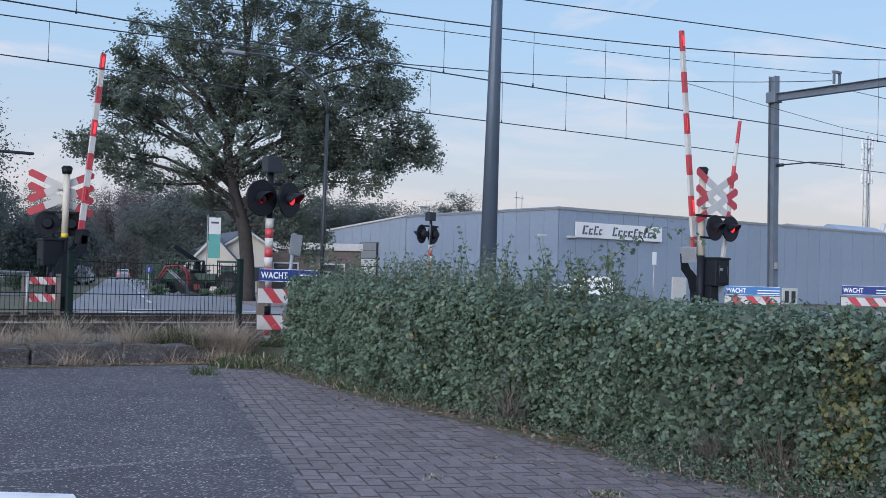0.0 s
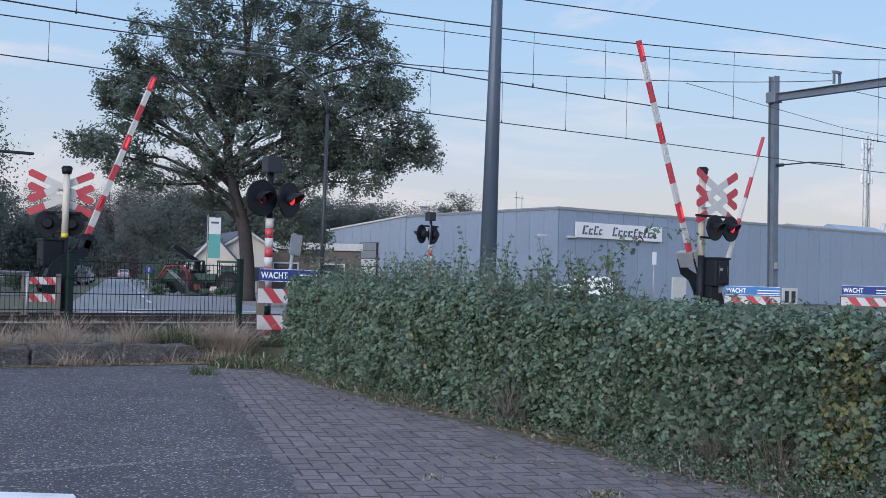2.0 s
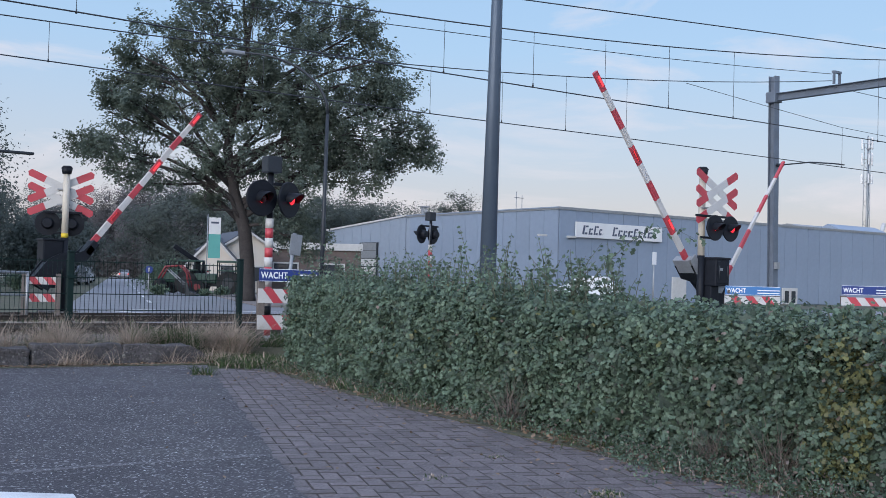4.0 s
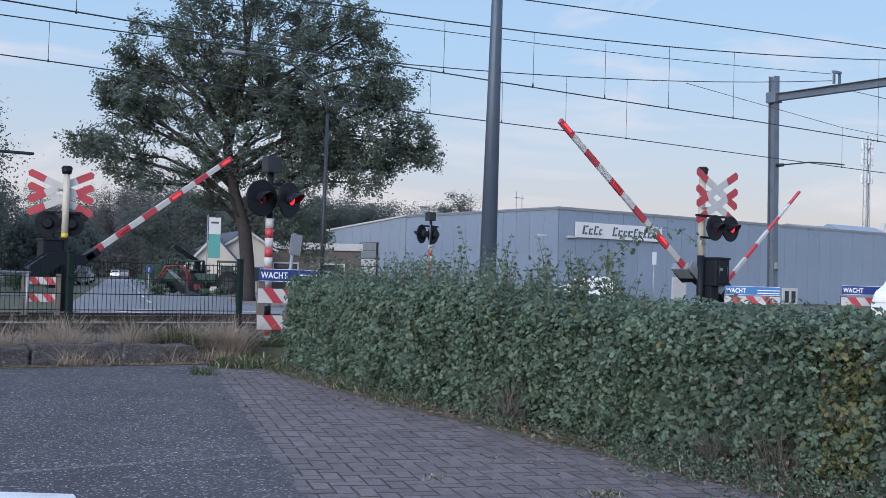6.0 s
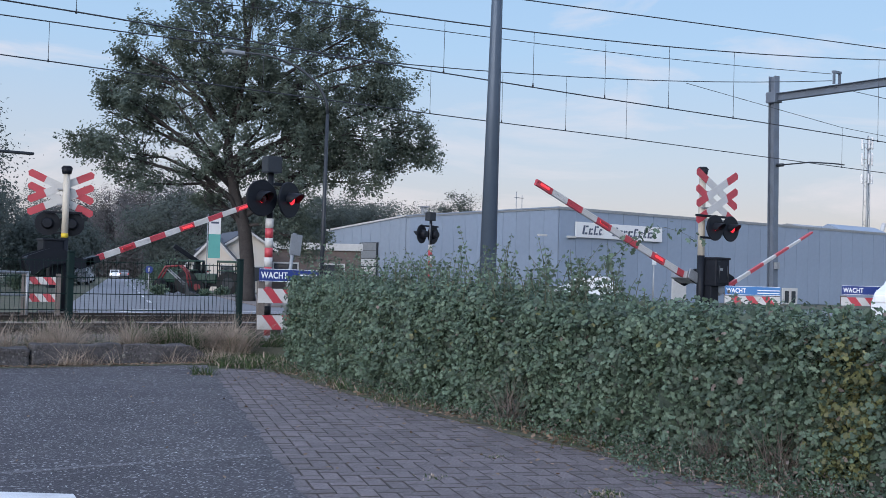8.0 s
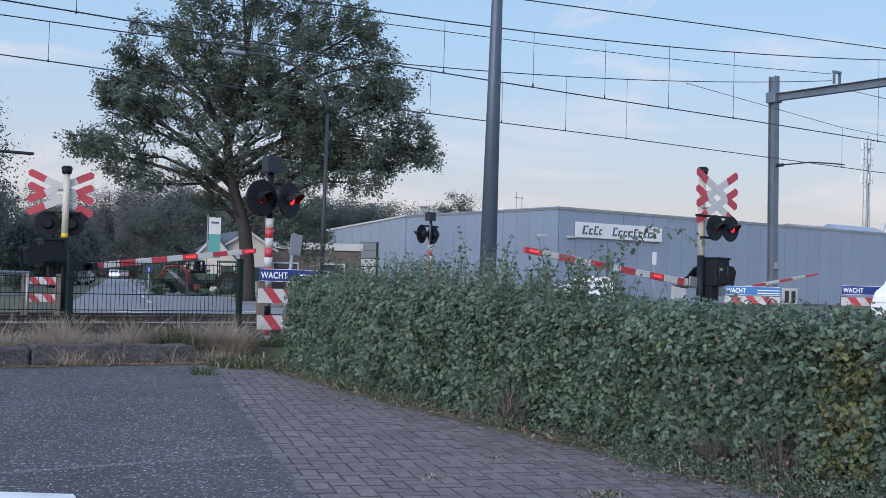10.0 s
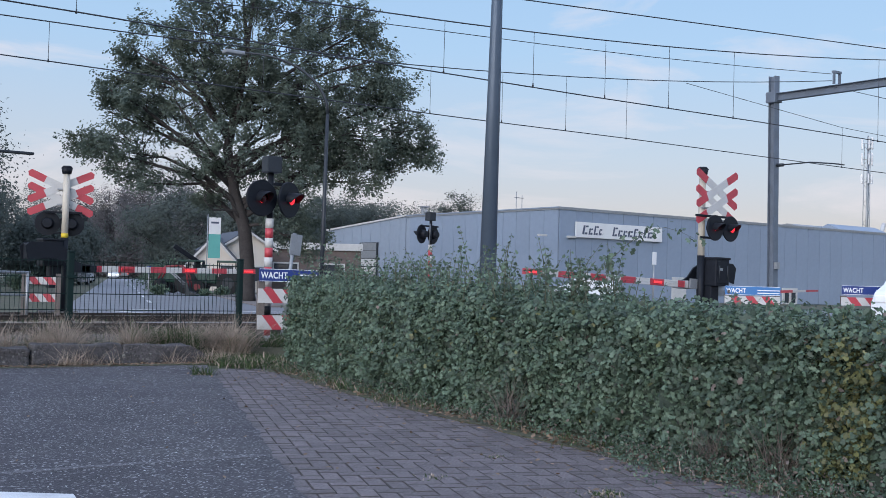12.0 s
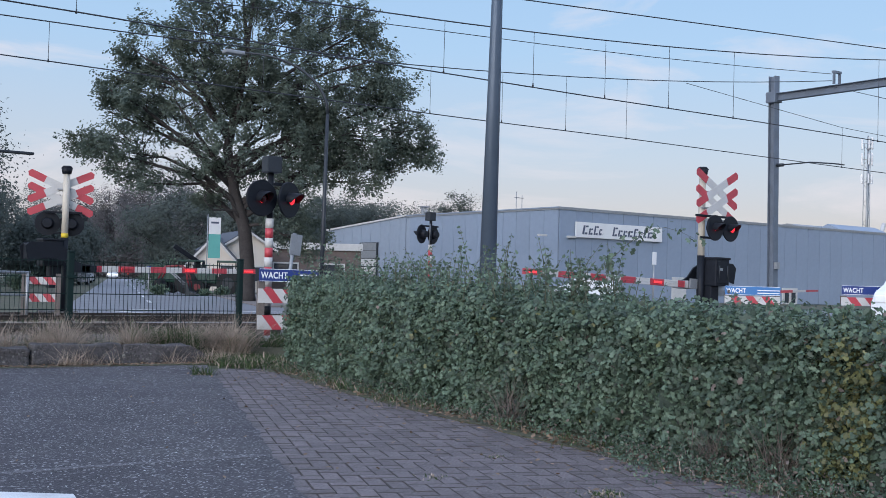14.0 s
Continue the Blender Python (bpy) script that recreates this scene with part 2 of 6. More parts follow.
def thing(name, m, label, category, group="", kind=""):
    ob = new(name)
    ob.empty_display_size = 0.2
    ob.matrix_basis = m
    return tagged(ob, label, category, group, kind)


def add_box(bm, c, s, bevel=0.0, mat=0, m=None, taper=1.0):
    """A box round c with sizes s; taper narrows its top."""
    r = bmesh.ops.create_cube(bm, size=1.0)
    vs = r["verts"]
    for v in vs:
        k = taper if v.co.z > 0 else 1.0
        v.co = Vector((v.co.x * s[0] * k + c[0], v.co.y * s[1] * k + c[1], v.co.z * s[2] + c[2]))
    fs = list({f for v in vs for f in v.link_faces})
    for f in fs:
        f.material_index = mat
    if bevel:
        es = list({e for v in vs for e in v.link_edges})
        out = bmesh.ops.bevel(bm, geom=es, offset=bevel, segments=2, affect="EDGES", profile=0.6)
        for f in out["faces"]:
            f.material_index = mat
        vs = list({v for f in out["faces"] for v in f.verts} | {v for v in vs if v.is_valid})
    if m is not None:
        bmesh.ops.transform(bm, matrix=m, verts=[v for v in vs if v.is_valid])
    return bm


def box(c, s, bevel=0.0, taper=1.0):
    return add_box(bmesh.new(), c, s, bevel, taper=taper)


def add_tube(bm, a, b, ra, rb=None, seg=12, mat=0):
    """A tapered round bar from a to b with caps."""
    a, b = Vector(a), Vector(b)
    rb = ra if rb is None else rb
    d = b - a
    q = d.to_track_quat("Z", "Y").to_matrix()
    rings = []
    for c, r in ((a, ra), (b, rb)):
        rings.append([bm.verts.new(c + q @ Vector((math.cos(2 * math.pi * i / seg) * r, math.sin(2 * math.pi * i / seg) * r, 0))) for i in range(seg)])
    for i in range(seg):
        j = (i + 1) % seg
        f = bm.faces.new((rings[0][i], rings[0][j], rings[1][j], rings[1][i]))
        f.material_index, f.smooth = mat, True
    bm.faces.new(list(reversed(rings[0]))).material_index = mat
    bm.faces.new(rings[1]).material_index = mat
    return bm


def tube(a, b, ra, rb=None, seg=12):
    return add_tube(bmesh.new(), a, b, ra, rb, seg)


def add_path(bm, pts, radii, seg=8, mat=0):
    """A round bar that follows pts with a radius at each."""
    rings, n = [], len(pts)
    for i, p in enumerate(pts):
        p = Vector(p)
        d = Vector(pts[min(i + 1, n - 1)]) - Vector(pts[max(i - 1, 0)])
        q = d.to_track_quat("Z", "Y").to_matrix()
        r = radii[i] if isinstance(radii, (list, tuple)) else radii
        rings.append([bm.verts.new(p + q @ Vector((math.cos(2 * math.pi * k / seg) * r, math.sin(2 * math.pi * k / seg) * r, 0))) for k in range(seg)])
    for i in range(n - 1):
        # keep the rings from twisting against each other
        best = min(range(seg), key=lambda s: sum((rings[i][k].co - rings[i + 1][(k + s) % seg].co).length_squared for k in range(0, seg, 2)))
        rings[i + 1] = rings[i + 1][best:] + rings[i + 1][:best]
        for k in range(seg):
            j = (k + 1) % seg
            f = bm.faces.new((rings[i][k], rings[i][j], rings[i + 1][j], rings[i + 1][k]))
            f.material_index, f.smooth = mat, True
    bm.faces.new(list(reversed(rings[0]))).material_index = mat
    bm.faces.new(rings[-1]).material_index = mat
    return bm


def add_prism(bm, outline, y0, y1, mat=0):
    """The outline, given in x and z, drawn out along y."""
    a = [bm.verts.new((x, y0, z)) for x, z in outline]
    b = [bm.verts.new((x, y1, z)) for x, z in outline]
    n = len(a)
    fs = [bm.faces.new(a), bm.faces.new(list(reversed(b)))]
    for i in range(n):
        j = (i + 1) % n
        fs.append(bm.faces.new((a[j], a[i], b[i], b[j])))
    for f in fs:
        f.material_index = mat
    bmesh.ops.recalc_face_normals(bm, faces=fs)
    return bm


def slab(outline, z0, z1):
    """The outline, given in x and y, drawn up from z0 to z1."""
    bm = bmesh.new()
    a = [bm.verts.new((x, y, z0)) for x, y in outline]
    b = [bm.verts.new((x, y, z1)) for x, y in outline]
    n = len(a)
    fs = [bm.faces.new(a), bm.faces.new(b)]
    for i in range(n):
        j = (i + 1) % n
        fs.append(bm.faces.new((a[i], a[j], b[j], b[i])))
    bmesh.ops.recalc_face_normals(bm, faces=fs)
    return bm


def writing(name, text, size, m, mat, parent, depth=0.003, label=""):
    """Raised letters, turned into a mesh, lying in the xy plane of m."""
    cu = bpy.data.curves.new(name, "FONT")
    cu.body, cu.size, cu.extrude = text, size, depth
    cu.offset, cu.space_character = size * 0.018, 1.08
    cu.align_x, cu.align_y = "LEFT", "CENTER"
    tmp = bpy.data.objects.new(name, cu)
    mesh = bpy.data.meshes.new_from_object(tmp)
    bpy.data.objects.remove(tmp)
    mesh.materials.clear()
    mesh.materials.append(mat)
    ob = new(name, mesh)
    ob.parent, ob.matrix_basis = parent, m
    if label:
        ob["label"] = label
    return ob


def facets(name, verts, faces, mat, parent=None, label="", mats=None, index=None):
    mesh = bpy.data.meshes.new(name)
    mesh.from_pydata(verts, [], faces)
    for mt in (mats or [mat]):
        mesh.materials.append(mt)
    if index is not None:
        mesh.polygons.foreach_set("material_index", index)
    ob = new(name, mesh)
    ob.parent = parent
    if label:
        ob["label"] = label
    return ob


LEAF_SIMPLE = np.array([(0, -0.5), (0.3, -0.1), (0.22, 0.25), (0, 0.5), (-0.24, 0.22), (-0.3, -0.12)])
LEAF_SMALL = np.array([(0, -0.5), (0.33, 0.02), (0, 0.5), (-0.33, -0.03)])
LEAF_MAPLE = np.array([(0, -0.5), (0.42, -0.16), (0.2, 0.02), (0.36, 0.27), (0, 0.5), (-0.36, 0.25), (-0.19, 0.0), (-0.43, -0.14)])


def leaves(name, pos, size, mats, parent, rng, shape=LEAF_SIMPLE, facing=None, lean=0.7, index=None, cup=0.12):
    """Many single leaves at pos; facing is the way they roughly turn their upper side."""
    n, k = len(pos), len(shape)
    nor = rng.normal(size=(n, 3)) * lean
    if facing is not None:
        nor += facing
    else:
        nor += (0, 0, 0.5)
    nor /= np.linalg.norm(nor, axis=1)[:, None] + 1e-9
    ref = rng.normal(size=(n, 3))
    u = np.cross(nor, ref)
    u /= np.linalg.norm(u, axis=1)[:, None] + 1e-9
    v = np.cross(nor, u)
    s = size * rng.uniform(0.65, 1.3, n)
    sx, sy = shape[:, 0], shape[:, 1]
    u = u * rng.uniform(0.65, 1.1, n)[:, None]
    dip = -cup * (sx ** 2 + 0.4 * sy ** 2) * 4
    co = pos[:, None, :] + s[:, None, None] * (u[:, None, :] * sx[None, :, None] + v[:, None, :] * sy[None, :, None] + nor[:, None, :] * dip[None, :, None])
    mesh = bpy.data.meshes.new(name)
    mesh.vertices.add(n * k)
    mesh.vertices.foreach_set("co", co.reshape(-1).astype(np.float32))
    mesh.loops.add(n * k)
    mesh.loops.foreach_set("vertex_index", np.arange(n * k, dtype=np.int32))
    mesh.polygons.add(n)
    mesh.polygons.foreach_set("loop_start", np.arange(0, n * k, k, dtype=np.int32))
    for mt in mats:
        mesh.materials.append(mt)
    if index is not None:
        mesh.polygons.foreach_set("material_index", index.astype(np.int32))
    mesh.update(calc_edges=True)
    ob = new(name, mesh)
    ob.parent = parent
    return ob


def blades(name, base, height, mats, parent, rng, width=0.006, bend=0.5, index=None, thin=True):
    """Grass blades: narrow bent strips that rise from base."""
    n = len(base)
    h = height * rng.uniform(0.5, 1.25, n)
    a = rng.uniform(0, 2 * np.pi, n)
    d = np.stack([np.cos(a), np.sin(a), np.zeros(n)], 1)
    side = np.stack([-np.sin(a + rng.normal(0, 0.6, n)), np.cos(a), np.zeros(n)], 1) * (width * rng.uniform(0.6, 1.4, n))[:, None]
    b = bend * rng.uniform(0.0, 1.6, n)
    tip = rng.normal(size=(n, 3)) * np.array((0.45, 0.45, 0.12)) * h[:, None] * bend
    up = np.array((0, 0, 1.0))
    rows = []
    for f, w in ((0.0, 1.0), (0.5, 0.8), (0.85, 0.45), (1.0, 0.06)):
        c = base + up * (h * f * (1 - 0.35 * b * f))[:, None] + d * (h * b * f * f)[:, None] + tip * f ** 1.3
        rows += [c - side * w, c + side * w]
    co = np.stack(rows, 1)
    quads = np.array([(0, 1, 3, 2), (2, 3, 5, 4), (4, 5, 7, 6)])
    idx = (np.arange(n)[:, None, None] * 8 + quads[None]).reshape(-1)
    mesh = bpy.data.meshes.new(name)
    mesh.vertices.add(n * 8)
    mesh.vertices.foreach_set("co", co.reshape(-1).astype(np.float32))
    mesh.loops.add(n * 12)
    mesh.loops.foreach_set("vertex_index", idx.astype(np.int32))
    mesh.polygons.add(n * 3)
    mesh.polygons.foreach_set("loop_start", np.arange(0, n * 12, 4, dtype=np.int32))
    for mt in mats:
        mesh.materials.append(mt)
    if index is not None:
        mesh.polygons.foreach_set("material_index", np.repeat(index, 3).astype(np.int32))
    mesh.update(calc_edges=True)
    ob = new(name, mesh)
    ob.parent = parent
    return ob


RNG = np.random.default_rng(7)

# ---- ground ----
def ground_sheet():
    """One sheet to the horizon, with the low step up to the railway behind the kerb."""
    ys = [-600, -60, 0, 10, 15.2, 15.45, 17, 30, 60, 150, 600, 2500]
    zs = [-0.02, -0.02, -0.02, -0.02, -0.02, 0.17, 0.17, 0.17, 0.17, 0.17, 0.17, 0.17]
    xs = [-2500, -400, -60, 0, 7.5, 20, 60, 200, 600, 2500]
    bm = bmesh.new()
    g = [[bm.verts.new((x, y, z)) for x in xs] for y, z in zip(ys, zs)]
    for j in range(len(ys) - 1):
        for i in range(len(xs) - 1):
            bm.faces.new((g[j][i], g[j][i + 1], g[j + 1][i + 1], g[j + 1][i]))
    return tagged(link("ground", bm, M_SOIL), "patchy grass and bare soil verge", "ground", kind="structure")


ground_sheet()


def along(p, s, side=0.0):
    return (p[0] + 0.335 * s + 0.942 * side, p[1] + 0.942 * s - 0.335 * side)


EDGE0, EDGE1 = (1.0, -0.03), (6.35, 14.15)  # edge between asphalt and pavers
ragged = []
for i in range(120):
    f = i / 119
    w = 0.05 * noise.noise(Vector((i * 0.31, 0, 0))) + 0.025 * noise.noise(Vector((i * 1.3, 4, 0)))
    ragged.append((EDGE0[0] + (EDGE1[0] - EDGE0[0]) * f + w, EDGE0[1] + (EDGE1[1] - EDGE0[1]) * f))
tagged(link("parking_lot", slab([(-40, -30), (EDGE0[0] - 10.5, -28), *ragged, (6.5, 14.6), (4.0, 14.75), (-40, 14.8)], -0.05, 0.006), M_ASPHALT), "worn grey asphalt of a parking area", "asphalt", kind="structure")
for seam, half in (([(0.9, 7.25), (1.4, 7.2), (1.87, 7.17), (2.3, 7.18), (2.72, 7.17), (3.2, 7.14), (3.64, 7.12)], 0.07), ([(2.5, 14.3), (3.75, 13.95), (4.8, 13.75), (5.9, 13.9)], 0.05)):
    a = [(x, y + half * (0.7 + 0.5 * noise.noise(Vector((x * 4, 0, 1))))) for x, y in seam]
    b = [(x, y - half * (0.7 + 0.5 * noise.noise(Vector((x * 4, 5, 1))))) for x, y in reversed(seam)]
    tagged(link("asphalt_seam", slab(a + b, 0.0, 0.0085), M_SEAM), "pale worn seam in the asphalt", "asphalt", kind="structure")
bm = slab([(2.04, 6.31), (1.45, 6.75), (0.2, 5.4), (1.75, 5.55), (1.98, 5.98)], 0.006, 0.012)
tagged(link("parking_marking", bm, M_LINE), "white painted parking marking on asphalt", "road marking", kind="structure")

# main road, beyond the line it bends towards the right
LEFT = [(8.8, -10), (8.8, 28.0), (10.2, 33.0)]
RIGHT = [(18.7, -10), (18.7, 26.0), (20.2, 33.0)]
far_l, far_r = along(LEFT[2], 205), along((17.4, 33.0), 205)
tagged(link("road", slab([*LEFT, far_l, far_r, (17.4, 34.5), (60, 40), (60, 31), RIGHT[1], (18.7, 15.0), (44, 15.0), (44, -10), RIGHT[0]], 0.1, 0.2), M_ROAD), "grey asphalt road that crosses the railway", "road", kind="structure")
tagged(link("cycle_path", slab([(17.6, 35.5), along((17.6, 35.5), 190), along((20.4, 35.5), 190), (20.4, 35.5)], 0.12, 0.235), M_PATH), "reddish paved path beside the road", "path", kind="structure")
for i in range(14):
    s = 4 + i * 9
    a, b = along((13.6, 35.0), s), along((13.6, 35.0), s + 3)
    tagged(link("centre_line", slab([a, b, (b[0] + 0.13, b[1]), (a[0] + 0.13, a[1])], 0.195, 0.206), M_LINE), "white dash on the road", "road marking", kind="structure")
tagged(link("edge_line", slab([(10.5, 30.2), (10.62, 30.25), (11.5, 25.9), (11.38, 25.85)], 0.195, 0.206), M_LINE), "white line on the road", "road marking", kind="structure")
tagged(link("edge_line", slab([(11.5, 31.3), (11.6, 31.2), (17.0, 29.6), (16.9, 29.7)], 0.195, 0.206), M_LINE), "white line on the road", "road marking", kind="structure")

# railway: ballast beds, sleepers, rails
TRACKS = (19.35, 24.3)
for y in TRACKS:
    bm = add_prism(bmesh.new(), [(-2.1, 0.1), (-1.6, 0.19), (1.6, 0.19), (2.1, 0.1)], -90, 8.2)
    ob = link("ballast", bm, M_BALLAST, m=pose(0, y, 0, 0, 0, -90))
    ob.matrix_basis = pose(0, y, 0) @ Matrix(((0, 1, 0, 0), (1, 0, 0, 0), (0, 0, 1, 0), (0, 0, 0, 1)))
    tagged(ob, "brown ballast bed under the rails", "ballast", kind="structure")
    for side in (-0.75, 0.75):
        prof = [(-0.07, 0.2), (0.07, 0.2), (0.07, 0.215), (0.01, 0.235), (0.01, 0.315), (0.036, 0.325), (0.036, 0.352), (-0.036, 0.352), (-0.036, 0.325), (-0.01, 0.315), (-0.01, 0.235), (-0.07, 0.215)]
        bm = add_prism(bmesh.new(), [(p[0], p[1] - 0.02) for p in prof], -90, 160)
        for f in bm.faces:
            if f.calc_center_median().z > 0.33 and abs(f.normal.z) > 0.9:
                f.material_index = 1
        ob = link("rail", bm, [M_RAIL, M_RAILTOP])
        ob.matrix_basis = pose(0, y + side, 0) @ Matrix(((0, 1, 0, 0), (1, 0, 0, 0), (0, 0, 1, 0), (0, 0, 0, 1)))
        tagged(ob, "rusty steel rail with a polished head", "rail", "rails", kind="structure")
    first = None
    for i in range(26):
        x = 8.0 - i * 0.6
        if first is None:
            first = tagged(link("sleeper", box((0, 0, 0.175), (0.26, 2.5, 0.07), 0.015), M_SLEEPER, m=pose(x, y, 0)), "concrete sleeper in the ballast", "sleeper", "sleepers")
        else:
            copy_thing(first, pose(x, y, 0))


# ---- kerb wall ----
def kerb_wall():
    """Old concrete blocks, each chipped and settled in its own way."""
    x, length = 6.66, 1.22
    for k in range(11):
        bm = box((-length / 2, 0, 0.125), (length - 0.012, 0.24, 0.29), 0.035)
        bmesh.ops.subdivide_edges(bm, edges=[e for e in bm.edges if e.calc_length() > 0.5], cuts=10)
        bmesh.ops.subdivide_edges(bm, edges=[e for e in bm.edges if e.calc_length() > 0.15], cuts=3, use_grid_fill=True)
        for v in bm.verts:
            at = v.co + Vector((k * 7.3, 0, 0))
            v.co += Vector(noise.noise_vector(at * 4)) * 0.03 + Vector(noise.noise_vector(at * 17)) * 0.012
            if v.co.z > 0.15:
                v.co.z -= 0.05 * max(0.0, noise.noise(at * 2.2))
                if k == 0:
                    v.co.z -= 0.16 * max(0.0, (v.co.x + 0.30) / 0.30) ** 1.5
        tagged(link("kerb_block", bm, M_CONCRETE, m=pose(x, 15.1 + 0.025 * math.sin(k * 2.1), 0.012 * math.sin(k * 1.3), 0, 0.6 * math.sin(k), 0.9 * math.sin(k * 1.7))), "dark weathered concrete kerb block at the verge", "kerb", "kerb blocks")
        x -= length
    edge = [(7.0 - 0.25 * i, 14.70 + 0.07 * noise.noise(Vector((i * 0.6, 2, 0))) + 0.03 * noise.noise(Vector((i * 1.9, 7, 0)))) for i in range(45)]
    tagged(link("kerb_soil", slab(edge + [(-4.0, 15.1), (7.0, 15.1)], -0.02, 0.012), M_SOIL), "brown soil gathered along the foot of the kerb", "soil", kind="structure")


kerb_wall()


# ---- mesh fence ----
def fence_panel():
    """Double-wire mesh panel, two and a half metres wide."""
    ob = thing("mesh_fence", pose(5.07, 16.05, 0.17), "dark green steel mesh fence on the verge", "fence", "mesh fence")
    bar = part("bar", box((0, 0, 0.63), (0.006, 0.006, 1.24)), M_FENCE, ob, m=pose(0.05, 0, 0))
    for i in range(1, 40):
        o = new("bar", bar.data)
        o.parent, o.matrix_basis = ob, pose(0.05 + i * 0.063, 0, 0)
    for z in (0.05, 0.30, 0.53, 0.76, 0.99, 1.22):
        part("rail", box((1.27, 0, z), (2.52, 0.014, 0.012)), M_FENCE, ob)
    return ob


first_panel = fence_panel()
for i in range(1, 5):
    copy_thing(first_panel, pose(5.07 - 2.54 * i, 16.05 + 0.01 * i, 0.17))
end_post = thing("fence_post", pose(7.63, 16.02, 0.17), "dark green steel post that ends the mesh fence", "fence post")
part("post", box((0, 0, 0.655), (0.075, 0.09, 1.31), 0.012), M_FENCE, end_post)
part("cap", box((0, 0, 1.322), (0.085, 0.1, 0.025), 0.008), M_FENCE, end_post)
stout = thing("fence_post", pose(5.03, 16.05, 0.17), "dark green steel post between two mesh panels", "fence post", "fence posts")
part("post", box((0, 0, 0.67), (0.085, 0.09, 1.34), 0.012), M_FENCE, stout)
part("cap", box((0, 0, 1.352), (0.095, 0.1, 0.025), 0.008), M_FENCE, stout)
for z in (0.3, 1.0):
    part("clamp", box((0, -0.05, z), (0.12, 0.025, 0.05), 0.006), M_FENCE, stout)
for i in range(1, 4):
    copy_thing(stout, pose(5.03 - 2.54 * i, 16.05 + 0.01 * i, 0.17))

# ---- level crossing ----
FLASH_PERIOD, FLASH_START = 0.6655, 0.287
FLASHERS = []   # (part, lit in the first half)


def flasher(name, bm_lit, bm_dark, parent, m, first_half, lit=None, label=""):
    """A lamp drum: its lit face turns to the front and away again."""
    for f in bm_dark.faces:
        f.material_index = 1
    mesh = bpy.data.meshes.new(name)
    tmp = bpy.data.meshes.new("tmp")
    bm_dark.to_mesh(tmp)
    bm_lit.from_mesh(tmp)
    bm_dark.free()
    bm_lit.to_mesh(mesh)
    bm_lit.free()
    bpy.data.meshes.remove(tmp)
    mesh.materials.append(lit or M_LED)
    mesh.materials.append(M_LENS if lit is None else M_STRIPOFF)
    ob = new(name, mesh)
    ob.parent, ob.matrix_basis = parent, m
    if label:
        ob["label"] = label
    FLASHERS.append((ob, m, first_half))
    return ob


def dome(r, depth, back=False, seg=20):
    """A shallow lens cap in the xz plane, bulging to +y (or -y)."""
    bm = bmesh.new()
    s = -1 if back else 1
    top = bm.verts.new((0, s * depth, 0))
    prev = None
    for k in (0.5, 0.85, 1.0):
        ring = [bm.verts.new((math.cos(2 * math.pi * i / seg) * r * k, s * depth * (1 - k * k) + s * 0.002, math.sin(2 * math.pi * i / seg) * r * k)) for i in range(seg)]
        for i in range(seg):
            j = (i + 1) % seg
            if prev is None:
                bm.faces.new((top, ring[i], ring[j]))
            else:
                bm.faces.new((prev[i], ring[i], ring[j], prev[j]))
        prev = ring
    bmesh.ops.recalc_face_normals(bm, faces=bm.faces[:])
    for f in bm.faces:
        f.smooth = True
    return bm


def lamp_head(parent, m, first_half, disc=0.285, lens=0.08):
    """Round black backboard with a hooded red lamp that faces +y."""
    bm = bmesh.new()
    add_tube(bm, (0, -0.012, 0), (0, 0.012, 0), disc, disc, 28)
    add_tube(bm, (0, 0.012, 0), (0, 0.02, 0), disc, disc * 0.97, 28)
    head = part("backboard", bm, M_BLACK, parent, m=m)
    bm = bmesh.new()
    add_tube(bm, (0, -0.17, 0), (0, -0.012, 0), 0.10, 0.14, 18)
    part("lamp_housing", bm, M_BLACK, head)
    bm = bmesh.new()
    n = 16
    inner, outer = [], []
    for i in range(n + 1):
        a = math.radians(-20 + 220 * i / n)
        reach = 0.27 * (0.55 + 0.45 * math.sin(a))
        inner.append((bm.verts.new((math.cos(a) * 0.11, 0.01, math.sin(a) * 0.11)), bm.verts.new((math.cos(a) * 0.102, reach, math.sin(a) * 0.102 - 0.02))))
        outer.append((bm.verts.new((math.cos(a) * 0.116, 0.01, math.sin(a) * 0.116)), bm.verts.new((math.cos(a) * 0.108, reach, math.sin(a) * 0.108 - 0.02))))
    for i in range(n):
        bm.faces.new((inner[i][0], inner[i + 1][0], inner[i + 1][1], inner[i][1]))
        bm.faces.new((outer[i][0], outer[i][1], outer[i + 1][1], outer[i + 1][0]))
        bm.faces.new((inner[i][1], inner[i + 1][1], outer[i + 1][1], outer[i][1]))
    part("hood", bm, M_BLACK, head)
    if first_half is not None:
        flasher("lamp_drum", dome(lens, 0.045), dome(lens, 0.045, True), head, pose(0, 0.05, 0), first_half, label="red flashing lamp")
    return head


def cross_arm(length, w, a, z, y, t=0.012):
    """One arm of the cross: white, with red notched ends, in one piece."""
    bm = bmesh.new()
    red, h, tip = length * 0.26, length / 2, 0.05
    for mat, outline in ((0, [(-h + red, -w), (h - red, -w), (h - red, w), (-h + red, w)]),
                         (1, [(h - red, -w), (h - tip, -w), (h, 0), (h - tip, w), (h - red, w)]),
                         (1, [(-h, 0), (-h + tip, -w), (-h + red, -w), (-h + red, w), (-h + tip, w)])):
        add_prism(bm, outline, y, y + t, mat)
    bmesh.ops.remove_doubles(bm, verts=bm.verts[:], dist=0.0005)
    bmesh.ops.transform(bm, matrix=pose(0, 0, z) @ Matrix.Rotation(-a, 4, "Y"), verts=bm.verts[:])
    return bm


